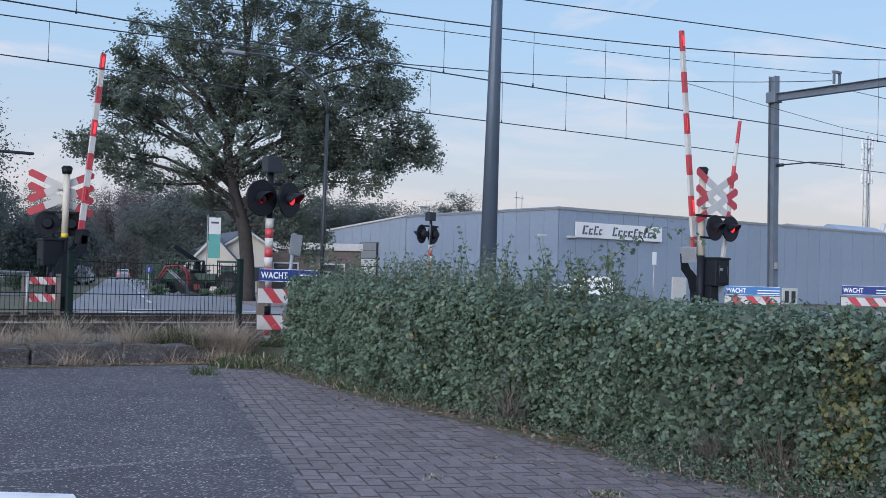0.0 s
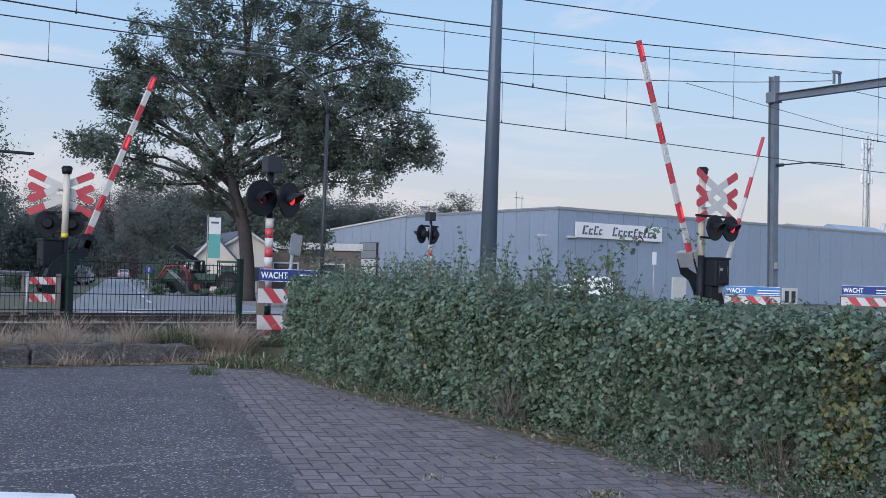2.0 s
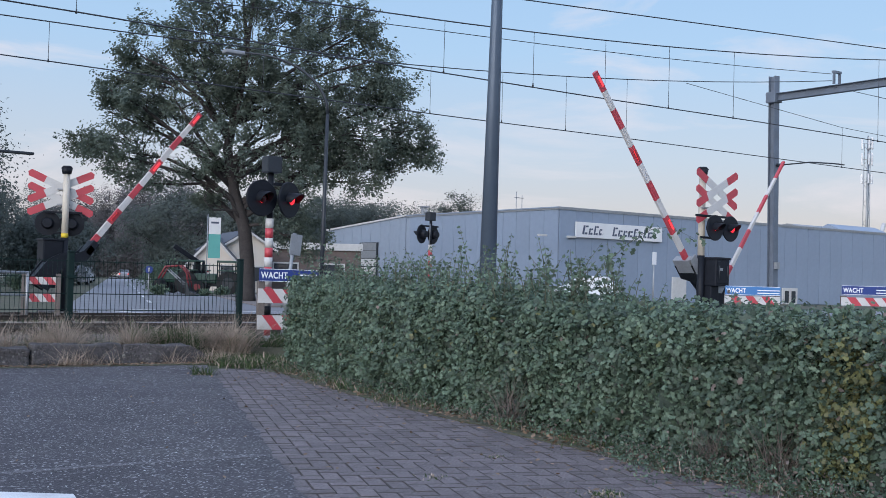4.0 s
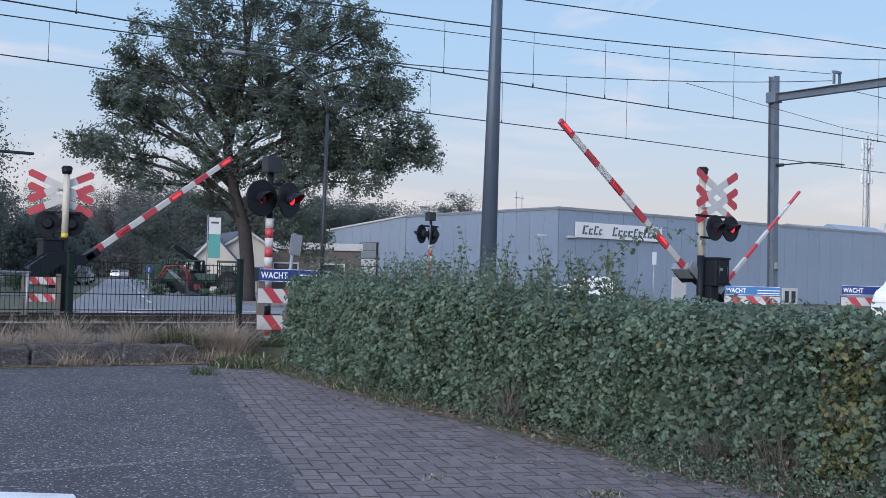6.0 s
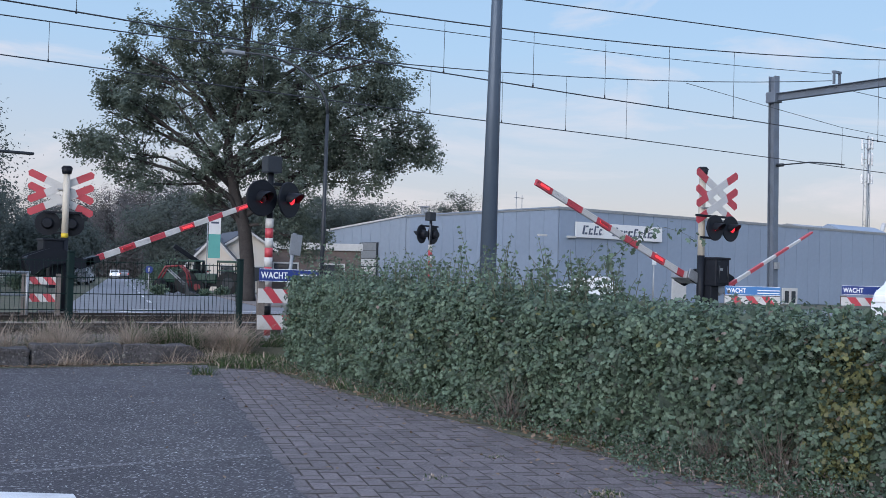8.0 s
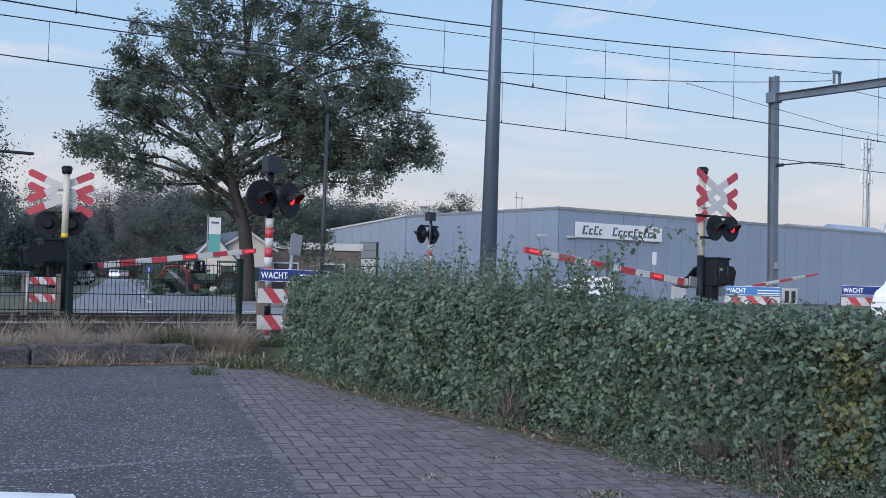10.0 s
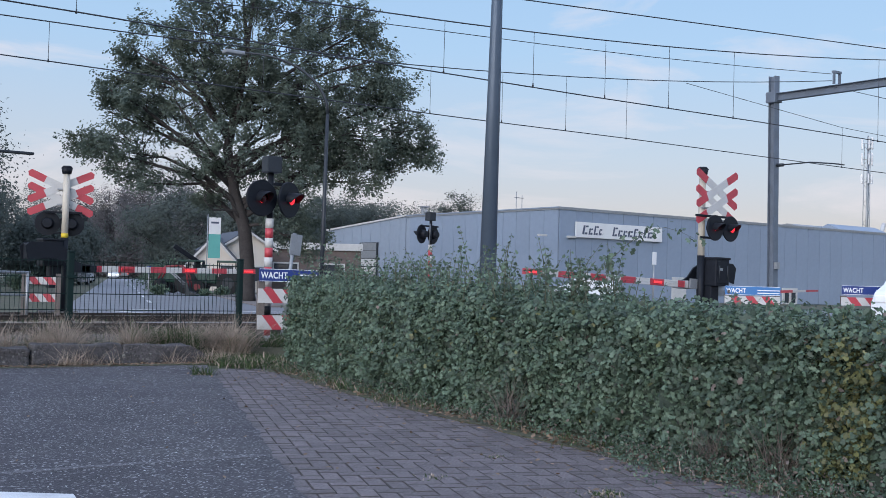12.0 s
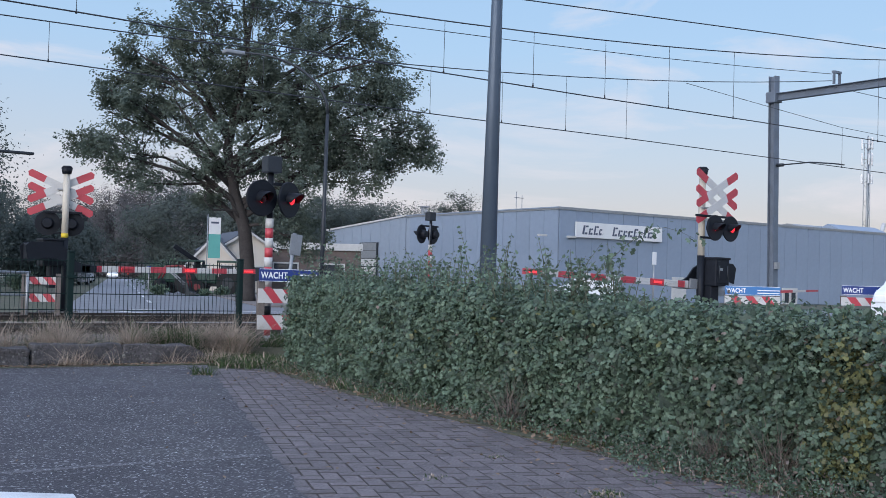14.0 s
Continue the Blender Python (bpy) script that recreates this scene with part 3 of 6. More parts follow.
def boom_part(name, parent, m, label, length, count, r0, r1, e, start):
    """A tapering grooved bar along +x at the height e from its pivot, red and white in turn."""
    core = part(name, box(((start + length) / 2, 0, e), (length - start - 0.02, 0.04, r1 * 1.2)), M_GREY, parent, label, m)
    step = (length - start) / count
    half = [(-0.030, -1.0), (-0.036, -0.9), (-0.036, -0.55), (-0.029, -0.5), (-0.036, -0.45), (-0.036, -0.05), (-0.029, 0.0), (-0.036, 0.05), (-0.036, 0.45), (-0.029, 0.5), (-0.036, 0.55), (-0.036, 0.9), (-0.030, 1.0)]
    ring = half + [(-y, z) for y, z in reversed(half)]
    for i in range(count):
        bm = bmesh.new()
        ends = []
        for x in (start + i * step + 0.002, start + (i + 1) * step - 0.002):
            r = r0 + (r1 - r0) * (x - start) / (length - start)
            ends.append([bm.verts.new((x, y, e + z * r)) for y, z in ring])
        n = len(ring)
        for k in range(n):
            j = (k + 1) % n
            bm.faces.new((ends[0][k], ends[0][j], ends[1][j], ends[1][k]))
        bm.faces.new(ends[0])
        bm.faces.new(list(reversed(ends[1])))
        bmesh.ops.recalc_face_normals(bm, faces=bm.faces[:])
        part("stripe", bm, M_RED if (count - 1 - i) % 2 == 0 else M_WHITE, core)
    return core


BOOMS = []


def strip_light(boom, x, e, first_half):
    lit = box((0, 0.012, 0), (0.26, 0.012, 0.05), 0.004)
    dark = box((0, -0.012, 0), (0.26, 0.012, 0.05), 0.004)
    for y, rz in ((0.044, 0), (-0.044, 180)):
        if first_half is None:
            ob = part("tip_light", box((x, y, e), (0.24, 0.02, 0.045), 0.004), M_LEDSTRIP, boom, "lit red strip lamp")
        else:
            flasher("strip_lamp", lit.copy(), dark.copy(), boom, pose(x, y, e, 0, 0, rz), first_half, M_LEDSTRIP, "red flashing strip lamp")
    lit.free()
    dark.free()


def barrier_signal(name, m, label, face, lamps_at, post_h, boom_len, pivot, e, rows_key, shift=0.0, start=0.47, second=None, arms=(28, 0.36, 0.72)):
    """Crossing signal with cross, lamps, drive cabinet and boom. Faces +y, boom to +x."""
    ob = thing(name, m, label, "crossing signal", "crossing signals")
    part("foundation", box((-0.1, 0, 0.04), (0.8, 0.6, 0.2), 0.02), M_CONCRETE, ob)
    part("lower_post", tube((0, 0, 0.1), (0, 0, pivot + 0.42), 0.085, 0.085, 18), M_BLACK, ob)
    part("upper_post", tube((0, 0, pivot + 0.42), (0, 0, post_h), 0.078, 0.075, 18), M_CREAM, ob)
    if not second:
        part("band", tube((0, 0, pivot + 0.42), (0, 0, pivot + 0.52), 0.081, 0.081, 18), M_YELLOW, ob)
    bm = bmesh.new()
    add_tube(bm, (0, 0, post_h), (0, 0, post_h + 0.14), 0.10, 0.13, 18)
    add_tube(bm, (0, 0, post_h + 0.14), (0, 0, post_h + 0.19), 0.13, 0.09, 18)
    part("bell", bm, M_BLACK, ob)
    # cabinet with lid, door and latch
    cab = part("cabinet", box((-0.28, 0.14, pivot + 0.05), (0.46, 0.5, 0.6), 0.03), M_BLACK, ob)
    part("lid", box((-0.28, 0.14, pivot + 0.36), (0.5, 0.54, 0.05), 0.015), M_BLACK, cab)
    part("door", box((-0.28, 0.395, pivot + 0.05), (0.38, 0.02, 0.48), 0.008), M_BLACK, cab)
    part("pedestal", box((-0.2, 0.1, pivot - 0.5), (0.26, 0.3, 0.52), 0.03), M_BLACK, cab)
    for x in (-0.42, -0.14):
        part("hinge", tube((x, 0.405, pivot - 0.1), (x, 0.405, pivot + 0.2), 0.014, 0.014, 8), M_DARKSTEEL, cab)
    part("nameplate", box((-0.2, 0.41, pivot + 0.12), (0.1, 0.01, 0.05)), M_GREY, cab)
    part("bracket", box((0, 0.18, post_h - 1.38), (0.5, 0.05, 0.05), 0.01), M_BLACK, ob, m=pose(0, 0, 0, 0, 0, face))
    # double cross
    turn = pose(0, 0, 0, 0, 0, face)
    for i, (z, a) in enumerate(((arms[1], arms[0]), (arms[1], -arms[0]), (arms[2], arms[0]), (arms[2], -arms[0]))):
        part("cross_arm", cross_arm(1.62, 0.085, radians(a), post_h - z, 0.014 * (i % 2)), [M_WHITE, M_RED], ob, "white cross arm with red ends", turn @ pose(lamps_at[0] * 0.95, 0.13, 0))
    for z in (post_h - 0.36, post_h - 0.72):
        part("clamp", box((lamps_at[0] * 0.4, 0.09, z), (0.2 + abs(lamps_at[0]) * 0.8, 0.06, 0.04), 0.008), M_GREY, ob, m=turn)
    part("lamp_arm", box((lamps_at[0] / 2, lamps_at[1] / 2, post_h - 0.9), (abs(lamps_at[0]) + 0.75, 0.06, 0.05), 0.01), M_BLACK, ob, m=turn)
    for dx, half in ((0.27, True), (-0.27, False)):
        lamp_head(ob, turn @ pose(lamps_at[0] + dx, lamps_at[1], post_h - 1.16), half)
    # moving boom with its bent arm and counterweight
    pv = pose(shift, -0.22, pivot)
    boom = boom_part("boom", ob, pv, "red and white striped barrier boom", boom_len, 11, 0.075, 0.06, e, start)
    for y in (-0.33, 0.13):
        plate = add_prism(bmesh.new(), [(-0.92, -0.16), (-0.98, 0.2), (-0.86, 0.3), (-0.34, 0.3), (-0.05, 0.16), (0.14, e + 0.2), (0.3, e + 0.11), (0.5, e + 0.09), (0.5, e - 0.09), (0.14, e - 0.09), (-0.1, -0.13), (-0.5, -0.05)], y, y + 0.035)
        part("yoke_plate", plate, M_BLACK, boom, "black bent boom yoke")
    part("boom_socket", box((0.47, -0.1, e), (0.36, 0.46, 0.17), 0.02), M_GREY if second else M_BLACK, boom)
    part("counterweight", box((-0.66, -0.1, 0.08), (0.5, 0.44, 0.38), 0.03), M_BLACK, boom)
    if second:
        part("cover", box((0.42, 0.19, e + 0.02), (0.5, 0.03, 0.22), 0.01), M_GREY, boom, "grey sheet-metal cover")
    st = (boom_len - start) / 11
    strip_light(boom, boom_len - st * 0.5, e, None)
    strip_light(boom, start + st * 2.5, e, not second)
    strip_light(boom, start + st * 6.5, e, bool(second))
    BOOMS.append((boom, pv, rows_key, -1))
    if second:
        length, e2, pz, y2 = second
        pv2 = pose(-0.42, y2, pz, 0, 0, 180)
        b2 = boom_part("footpath_boom", ob, pv2, "short red and white footpath boom", length, 7, 0.048, 0.022, e2, 0.2)
        bm = bmesh.new()
        add_tube(bm, (0, -0.12, 0), (0, 0.12, 0), 0.09, 0.09, 16)
        add_box(bm, (0.18, 0, e2), (0.36, 0.13, 0.13), 0.015)
        part("hub", bm, M_GREY, b2)
        BOOMS.append((b2, pv2, "B", -1))
    return ob


barrier_signal("barrier_signal", pose(8.17, 26.6, 0.17), "black barrier drive with white and red crossing sign", -17, (-0.12, 0.16), 3.34, 4.85, 1.43, -0.30, "L", -0.05, arms=(24.5, 0.30, 0.60))
barrier_signal("barrier_signal", pose(19.19, 17.0, 0.17, 0, 0, 182.8), "black barrier drive with a grey cover and crossing sign", 0, (-0.36, 0.3), 3.58, 5.44, 1.39, -0.25, "R", -0.35, 0.42, second=(3.9, -0.1, 1.08, 0.1), arms=(28, 0.29, 0.65))


def striped_signal(name, m, label, height, turn_a, turn_b, group):
    """Footpath signal: striped post, bell box, two hooded lamps facing +y."""
    ob = thing(name, m, label, "crossing signal", group)
    n = 13
    top = height - 0.73
    for i in range(n):
        part("band", tube((0, 0, top * i / n), (0, 0, top * (i + 1) / n), 0.064, 0.064, 16), (M_RED if i % 2 else M_WHITE) if i != 3 else M_BLACK, ob)
    part("upper_post", tube((0, 0, top), (0, 0, height), 0.045, 0.045, 14), M_BLACK, ob)
    part("conduit", tube((-0.06, -0.03, top - 0.02), (-0.06, -0.03, height - 0.1), 0.016, 0.016, 8), M_GREY, ob)
    part("arm", box((0.0, 0.0, height - 0.18), (0.62, 0.06, 0.05), 0.01), M_BLACK, ob)
    part("bell_box", box((0.0, 0.02, height + 0.12), (0.25, 0.22, 0.26), 0.015), M_DARKSTEEL, ob)
    part("neck", tube((0, 0, height - 0.1), (0, 0, height), 0.03), M_GREY, ob)
    for dx, half, a in ((0.20, True, turn_a), (-0.28, False, turn_b)):
        lamp_head(ob, pose(dx, 0.1, height - 0.42, 0, 0, a), half)
    return ob


striped_signal("footpath_signal", pose(8.13, 16.07, 0.17, 0, 0, 180), "black twin-lamp signal on a red and white post", 2.72, 8, 27, "footpath signals")
striped_signal("footpath_signal", pose(19.5, 27.9, 0.17, 0, 0, 10), "black twin-lamp signal on a red and white post across the line", 2.9, 12, 16, "footpath signals")


def chicane_boards(m, width, label, boards, sign=None, film=None, post=M_WOOD, slant=1, h=0.085):
    """Footpath gate: posts with red and white boards, and a waiting sign on top. Faces -y."""
    ob = thing("footpath_gate", m, label, "path gate", "footpath gates")
    for x in (0.06, width - 0.06):
        part("post", box((x, 0.03, 0.5), (0.11, 0.09, 1.02), 0.012), post, ob)
    for z in boards:
        bm = bmesh.new()
        n = max(4, round(width / 0.17))
        w, sl = width / n, h * 0.8
        for i in range(n):
            a, b = i * w, (i + 1) * w
            pts = [(max(0, a - sl), h), (max(0, b - sl), h), (min(width, b + sl), -h), (min(width, a + sl), -h)]
            if i == 0:
                pts = [(0, h), (max(0.005, b - sl), h), (b + sl, -h), (0, -h)]
            elif i == n - 1:
                pts = [(a - sl, h), (width, h), (width, -h), (min(width - 0.005, a + sl), -h)]
            add_prism(bm, pts, -0.025, -0.005, 0 if i % 2 else 1)
        if slant < 0:
            for v in bm.verts:
                v.co.z = -v.co.z
            bmesh.ops.reverse_faces(bm, faces=bm.faces[:])
        bmesh.ops.remove_doubles(bm, verts=bm.verts[:], dist=0.0005)
        part("striped_board", bm, [M_RED, M_WHITE], ob, m=pose(0, 0, z))
    if sign:
        zs, hs, ws = sign
        plate = part("waiting_sign", box((ws / 2, -0.04, zs), (ws, 0.014, hs), 0.005), film, ob, "blue sign with white capital letters")
        frame_bm = bmesh.new()
        for dz in (-hs / 2 + 0.008, hs / 2 - 0.008):
            add_box(frame_bm, (ws / 2, -0.0485, zs + dz), (ws - 0.02, 0.003, 0.008))
        part("border", frame_bm, M_LETTER, plate)
        writing("lettering", "WACHT", hs * 0.70, pose(0.03, -0.049, zs - 0.006, 90) @ Matrix.Diagonal((0.78, 1, 1, 1)), M_LETTER, plate)
        bars = bmesh.new()
        for dz in (-0.24, 0.06):
            add_box(bars, (ws - ws * (0.20 if ws > 1.1 else 0.16) - 0.02, -0.0485, zs + dz * hs), (ws * (0.40 if ws > 1.1 else 0.30), 0.003, hs * 0.10))
        part("small_print", bars, M_LETTER, plate)
    return ob


chicane_boards(pose(7.83, 15.8, 0.17, 0, 0, -8), 0.95, "blue waiting sign over striped boards on grey posts", (0.37, 0.78), (1.1, 0.2, 0.98), M_BLUE, h=0.11)
chicane_boards(pose(18.7, 15.9, 0.17, 0, 0, -35), 1.17, "faded blue waiting sign over a striped board", (0.5, 0.86), (1.06, 0.19, 1.17), M_BLUE_PALE)
chicane_boards(pose(19.95, 13.95, 0.17, 0, 0, -35), 1.25, "dark blue waiting sign over a striped board", (0.5, 0.90), (1.13, 0.19, 1.2), M_BLUE)
chicane_boards(pose(7.45, 24.35, 0.17, 0, 0, 160), 0.8, "striped boards on grey posts across the line", (0.49, 0.86), slant=-1)

# ---- overhead line ----
def sag(x, lo, k, x0):
    return lo + k * (x - x0) ** 2


def wire(name, pts, r, label, group):
    return tagged(link(name, add_path(bmesh.new(), pts, r, 6), M_WIRE), label, "overhead wire", group)


for y, lo, k, x0 in ((19.35, 6.52, 0.0024, 4.0), (24.3, 6.5, 0.0025, 4.5)):
    wire("contact_wire", [(x, y, 5.68 - (0.04 if 10 < x < 22 else 0)) for x in range(-60, 150, 6)], 0.014, "dark overhead contact wire", "overhead line")
    wire("messenger_wire", [(-26 + i * 2.0, y, sag(-26 + i * 2.0, lo, k, x0)) for i in range(31)], 0.014, "sagging overhead messenger wire", "overhead line")
    wire("messenger_wire", [(34 + i * 4.0, y, lo + 1.98 - 0.075 * i * (1 - i / 26)) for i in range(20)], 0.011, "sagging overhead messenger wire", "overhead line")
DROPS = {19.35: (6.0, 8.6, 11.2, 13.74, 16.2, 18.4, 20.55, 22.95, 29.3), 24.3: (6.98, 9.5, 12.0, 14.4, 16.85, 19.26, 21.6, 24.02, 34.66)}
for y, xs in DROPS.items():
    lo, k, x0 = (6.52, 0.0024, 4.0) if y < 20 else (6.5, 0.0025, 4.5)
    for x in xs:
        ztop = sag(x, lo, k, x0) if x < 34 else 7.09
        d = thing("dropper", pose(x, y, 5.66), "thin dropper wire between the overhead wires", "dropper", "droppers")
        part("rod", tube((0, 0, 0), (0.0, 0, ztop - 5.66), 0.006, 0.006, 6), M_WIRE, d)
        part("clip", tube((0, 0, -0.01), (0, 0, 0.07), 0.02, 0.012, 8), M_WIRE, d)
wire("feeder_wire", [(-40 + i * 5.0, 19.35, 7.56 + 0.0635 * (-40 + i * 5.0 - 15.9)) if i > 8 else (-40 + i * 5.0, 19.35, 6.9 - 0.02 * i) for i in range(16)], 0.014, "dark overhead feeder wire", "overhead line")
wire("messenger_wire", [(-10 + i * 4.4, 24.3, 6.3 + 0.0596 * (i * 4.4) - 0.12 * math.sin(math.pi * min(1, max(0, (i - 5.5) / 4.6)))) for i in range(11)], 0.011, "sagging overhead messenger wire", "overhead line")
wire("stay_wire", [(26.6, 24.3, 7.66), (34.6, 24.3, 7.09), (60, 24.3, 6.6)], 0.009, "thin overhead stay wire", "overhead line")


def h_section(bm, m, length, w=0.3, d=0.3, t=0.02):
    """A steel H beam along +z of m."""
    for c, s in (((0, d / 2 - t / 2, length / 2), (w, t, length)), ((0, -d / 2 + t / 2, length / 2), (w, t, length)), ((0, 0, length / 2), (t, d - 2 * t, length))):
        add_box(bm, c, s, m=m)
    return bm


mast = thing("catenary_mast", pose(34.42, 27.0, 0.17, 0, -0.9), "grey steel portal mast that carries the overhead line", "catenary mast")
part("column", h_section(bmesh.new(), Matrix.Identity(4), 9.05, 0.28, 0.28), M_MAST, mast)
bm = bmesh.new()
h_section(bm, pose(0, 0.3, 8.25, 90), 26, 0.26, 0.28)
part("cross_beam", bm, M_MAST, mast)
part("brace_collar", box((0, 0, 8.25), (0.42, 0.42, 0.4), 0.02), M_MAST, mast)
for y in (-2.7, -7.65):
    bm = bmesh.new()
    for dx in (-0.16, 0.16):
        add_box(bm, (dx, y, 8.62), (0.06, 0.08, 0.42))
    add_box(bm, (0, y, 8.84), (0.44, 0.1, 0.08))
    part("wire_saddle", bm, M_MAST, mast)
bm = bmesh.new()
add_tube(bm, (0, -5.2, 8.2), (0, -6.6, 6.3), 0.05)
add_tube(bm, (0, -7.0, 8.2), (0, -6.6, 6.3), 0.05)
part("drop_bracket", bm, M_MAST, mast)
bm = bmesh.new()
add_path(bm, [(0, -0.15, 5.72), (0.05, -1.6, 5.74), (0.05, -2.6, 5.62), (0.05, -3.0, 5.55)], 0.025, 8)
add_tube(bm, (0, -0.18, 5.72), (0, -0.45, 5.72), 0.07, 0.06, 10)
part("registration_arm", bm, M_DARKSTEEL, mast)
part("clamp_box", box((0, -0.2, 2.0), (0.2, 0.12, 0.25), 0.01), M_GREY, mast)

pole = thing("lamp_column", pose(10.99, 14.14, 0.0, -0.2, 0.75), "tall tapered blue-grey steel lamp column behind the hedge", "lamp column")
part("column", tube((0, 0, 0), (0, 0, 9.5), 0.150, 0.05, 8), M_POLE, pole)
part("base_sleeve", tube((0, 0, 0), (0, 0, 1.0), 0.158, 0.156, 8), M_POLE, pole)

# ---- warehouse ----
def warehouse():
    ob = thing("warehouse", pose(50.95, 57.73, 0.17), "blue-grey metal-clad warehouse with a flat roof", "warehouse")
    top = 6.33
    part("wall", box((45, 9.95, top / 2 - 0.05), (90, 19.7, top - 0.1)), M_CLAD_LIGHT, ob)
    part("roof", box((45, 9.9, top + 0.0), (90.3, 19.9, 0.08)), M_CLAD, ob)
    front = bmesh.new()
    add_box(front, (0, 0, 0), (1.47, 0.06, top - 0.12), 0.006)
    mesh = bpy.data.meshes.new("panel")
    front.to_mesh(mesh)
    front.free()
    mesh.materials.append(M_CLAD)
    for i in range(58):
        p = new("panel", mesh)
        p.parent, p.matrix_basis = ob, pose(0.75 + i * 1.5, -0.03, top / 2 - 0.02)
    for i in range(12):
        p = new("panel", mesh)
        p.parent, p.matrix_basis = ob, pose(-0.03, 0.75 + i * 1.5, top / 2 - 0.02, 0, 0, 90)
    part("fascia", box((45, -0.07, top - 0.06), (90.2, 0.08, 0.2), 0.01), M_GREY, ob)
    part("fascia", box((-0.07, 9.25, top - 0.06), (0.08, 18.5, 0.2), 0.01), M_GREY, ob)
    # paler end bay, with a large door
    bm = slab([(-0.1, 18.6), (60, 18.6), (60, 31.2), (-0.1, 31.2)], 0, 1)
    for v in bm.verts:
        if v.co.z > 0.5:
            v.co.z = 6.27 if v.co.y < 25 else 5.36
    part("end_bay", bm, M_CLAD_LIGHT, ob, "pale grey cladding")
    trim = slab([(-0.2, 18.5), (0.1, 18.5), (0.1, 31.3), (-0.2, 31.3)], 0, 0.14)
    for v in trim.verts:
        v.co.z += 6.24 - (v.co.y - 18.6) * 0.0722
    part("verge_trim", trim, M_WHITE, ob, "pale metal roof edge")
    for i in range(8):
        y = 19.4 + i * 1.5
        h = 6.2 - (y - 18.6) * 0.0722
        part("cladding_rib", box((-0.115, y, h / 2), (0.03, 0.05, h)), M_CLAD_LIGHT, ob)
    bay_door = part("bay_door", box((-0.16, 24.05, 2.1), (0.1, 2.9, 4.2), 0.02), M_DARKSTEEL, ob, "sectional door in a dark frame")
    for z, film in ((0.4, M_WHITE), (1.1, M_GREY), (1.8, M_WHITE), (2.5, M_WHITE), (3.2, M_GREY), (3.85, M_GREY)):
        part("door_slat", box((-0.22, 24.05, z), (0.03, 2.5, 0.62), 0.008), film, bay_door)
    # door with white frame, lamps
    d = part("window_frame", box((24.7, -0.08, 0.55), (1.9, 0.1, 1.5), 0.02), M_WHITE, ob, "white window frame")
    for dx in (-0.42, 0.42):
        part("pane", box((24.7 + dx, -0.14, 0.6), (0.5, 0.02, 0.95)), M_GLASS, d)
    for x in (4.2, 1.6):
        part("wall_lamp", box((x - 3.2, -0.15, 4.35), (0.7, 0.25, 0.14), 0.02), M_WHITE, ob)
    for x in (11.8,):
        part("wall_hatch", box((x, -0.09, 1.0), (1.5, 0.1, 1.7), 0.02), M_WHITE, ob)
    return ob


warehouse()
board = thing("company_sign", pose(50.95 + 1.35, 57.6, 5.05), "long white sign board with dark lettering on the warehouse", "sign")
part("board", box((4.2, -0.06, 0), (8.4, 0.12, 1.06), 0.02), M_FLAGWHITE, board)
x = 0.55
for w, h in ((0.46, 0.62), (0.34, 0.44), (0.36, 0.62), (0.24, 0.44), (0.1, 0.12), (0, 0), (0.42, 0.62), (0.36, 0.44), (0.34, 0.44), (0.42, 0.44), (0.36, 0.62), (0.36, 0.44), (0.3, 0.62), (0.42, 0.44)):
    if not w:
        x += 0.7
        continue
    stroke = add_prism(bmesh.new(), [(0, 0), (w * 0.36, 0), (w * 0.36 + h * 0.22, h), (h * 0.22, h)], -0.14, -0.12)
    if w > 0.2:
        add_prism(stroke, [(w * 0.46, 0), (w, 0), (w + 0.03, 0.14), (w * 0.46 + 0.03, 0.14)], -0.14, -0.12)
        add_prism(stroke, [(w * 0.46 + h * 0.18, h - 0.12), (w + h * 0.16, h - 0.12), (w + h * 0.2, h), (w * 0.46 + h * 0.22, h)], -0.14, -0.12)
    part("lettering_bar", stroke, M_SIGNINK, board, m=pose(x, 0, -0.31))
    x += w + 0.13

chimney = thing("roof_vent", pose(52.4, 76.0, 6.3) @ Matrix.Scale(0.62, 4), "twin metal roof vent with a cap", "roof vent")
for dx in (-0.25, 0.25):
    part("flue", tube((dx, 0, 0), (dx, 0, 1.5), 0.16), M_GREY, chimney)
part("cap", box((0, 0, 1.6), (1.3, 0.7, 0.15), 0.03), M_GREY, chimney)

aerial = thing("roof_aerial", pose(82.5, 100.5, 0.17), "two thin aerial rods behind the warehouse roof", "aerial")
for dx, h in ((-0.4, 11.6), (0.45, 11.2)):
    part("rod", tube((dx, 0, 0), (dx, 0, h), 0.06, 0.04, 8), M_GREY, aerial)
part("cross_bar", box((0, 0, 10.9), (1.3, 0.08, 0.08)), M_GREY, aerial)

# roofs behind the warehouse, and the radio mast
shed = thing("storage_shed", pose(131.5, 90.5, 0.17, 0, 0, 20), "shed with a blue-grey pitched roof behind the warehouse", "shed")
part("wall", box((0, 0, 4.2), (9, 7, 8.4)), M_WHITE, shed)
part("roof", add_prism(bmesh.new(), [(-4.2, 8.2), (0, 9.95), (4.2, 8.2)], -5.2, 5.2), M_CLAD, shed, m=pose(0, 0, 0, 0, 0, 70))
part("pipe", tube((4.2, -2.5, 8.2), (5.6, -2.8, 10.5), 0.28), M_WHITE, shed)
hump = thing("storage_shed", pose(127.0, 94.0, 0.17), "grey round-roofed shed behind the warehouse", "shed")
part("wall", box((0, 0, 4.2), (9, 7, 8.4)), M_GREY, hump)
part("roof", tube((-4.5, 0, 6.7), (4.5, 0, 6.7), 3.2, 3.2, 24), M_GREY, hump)
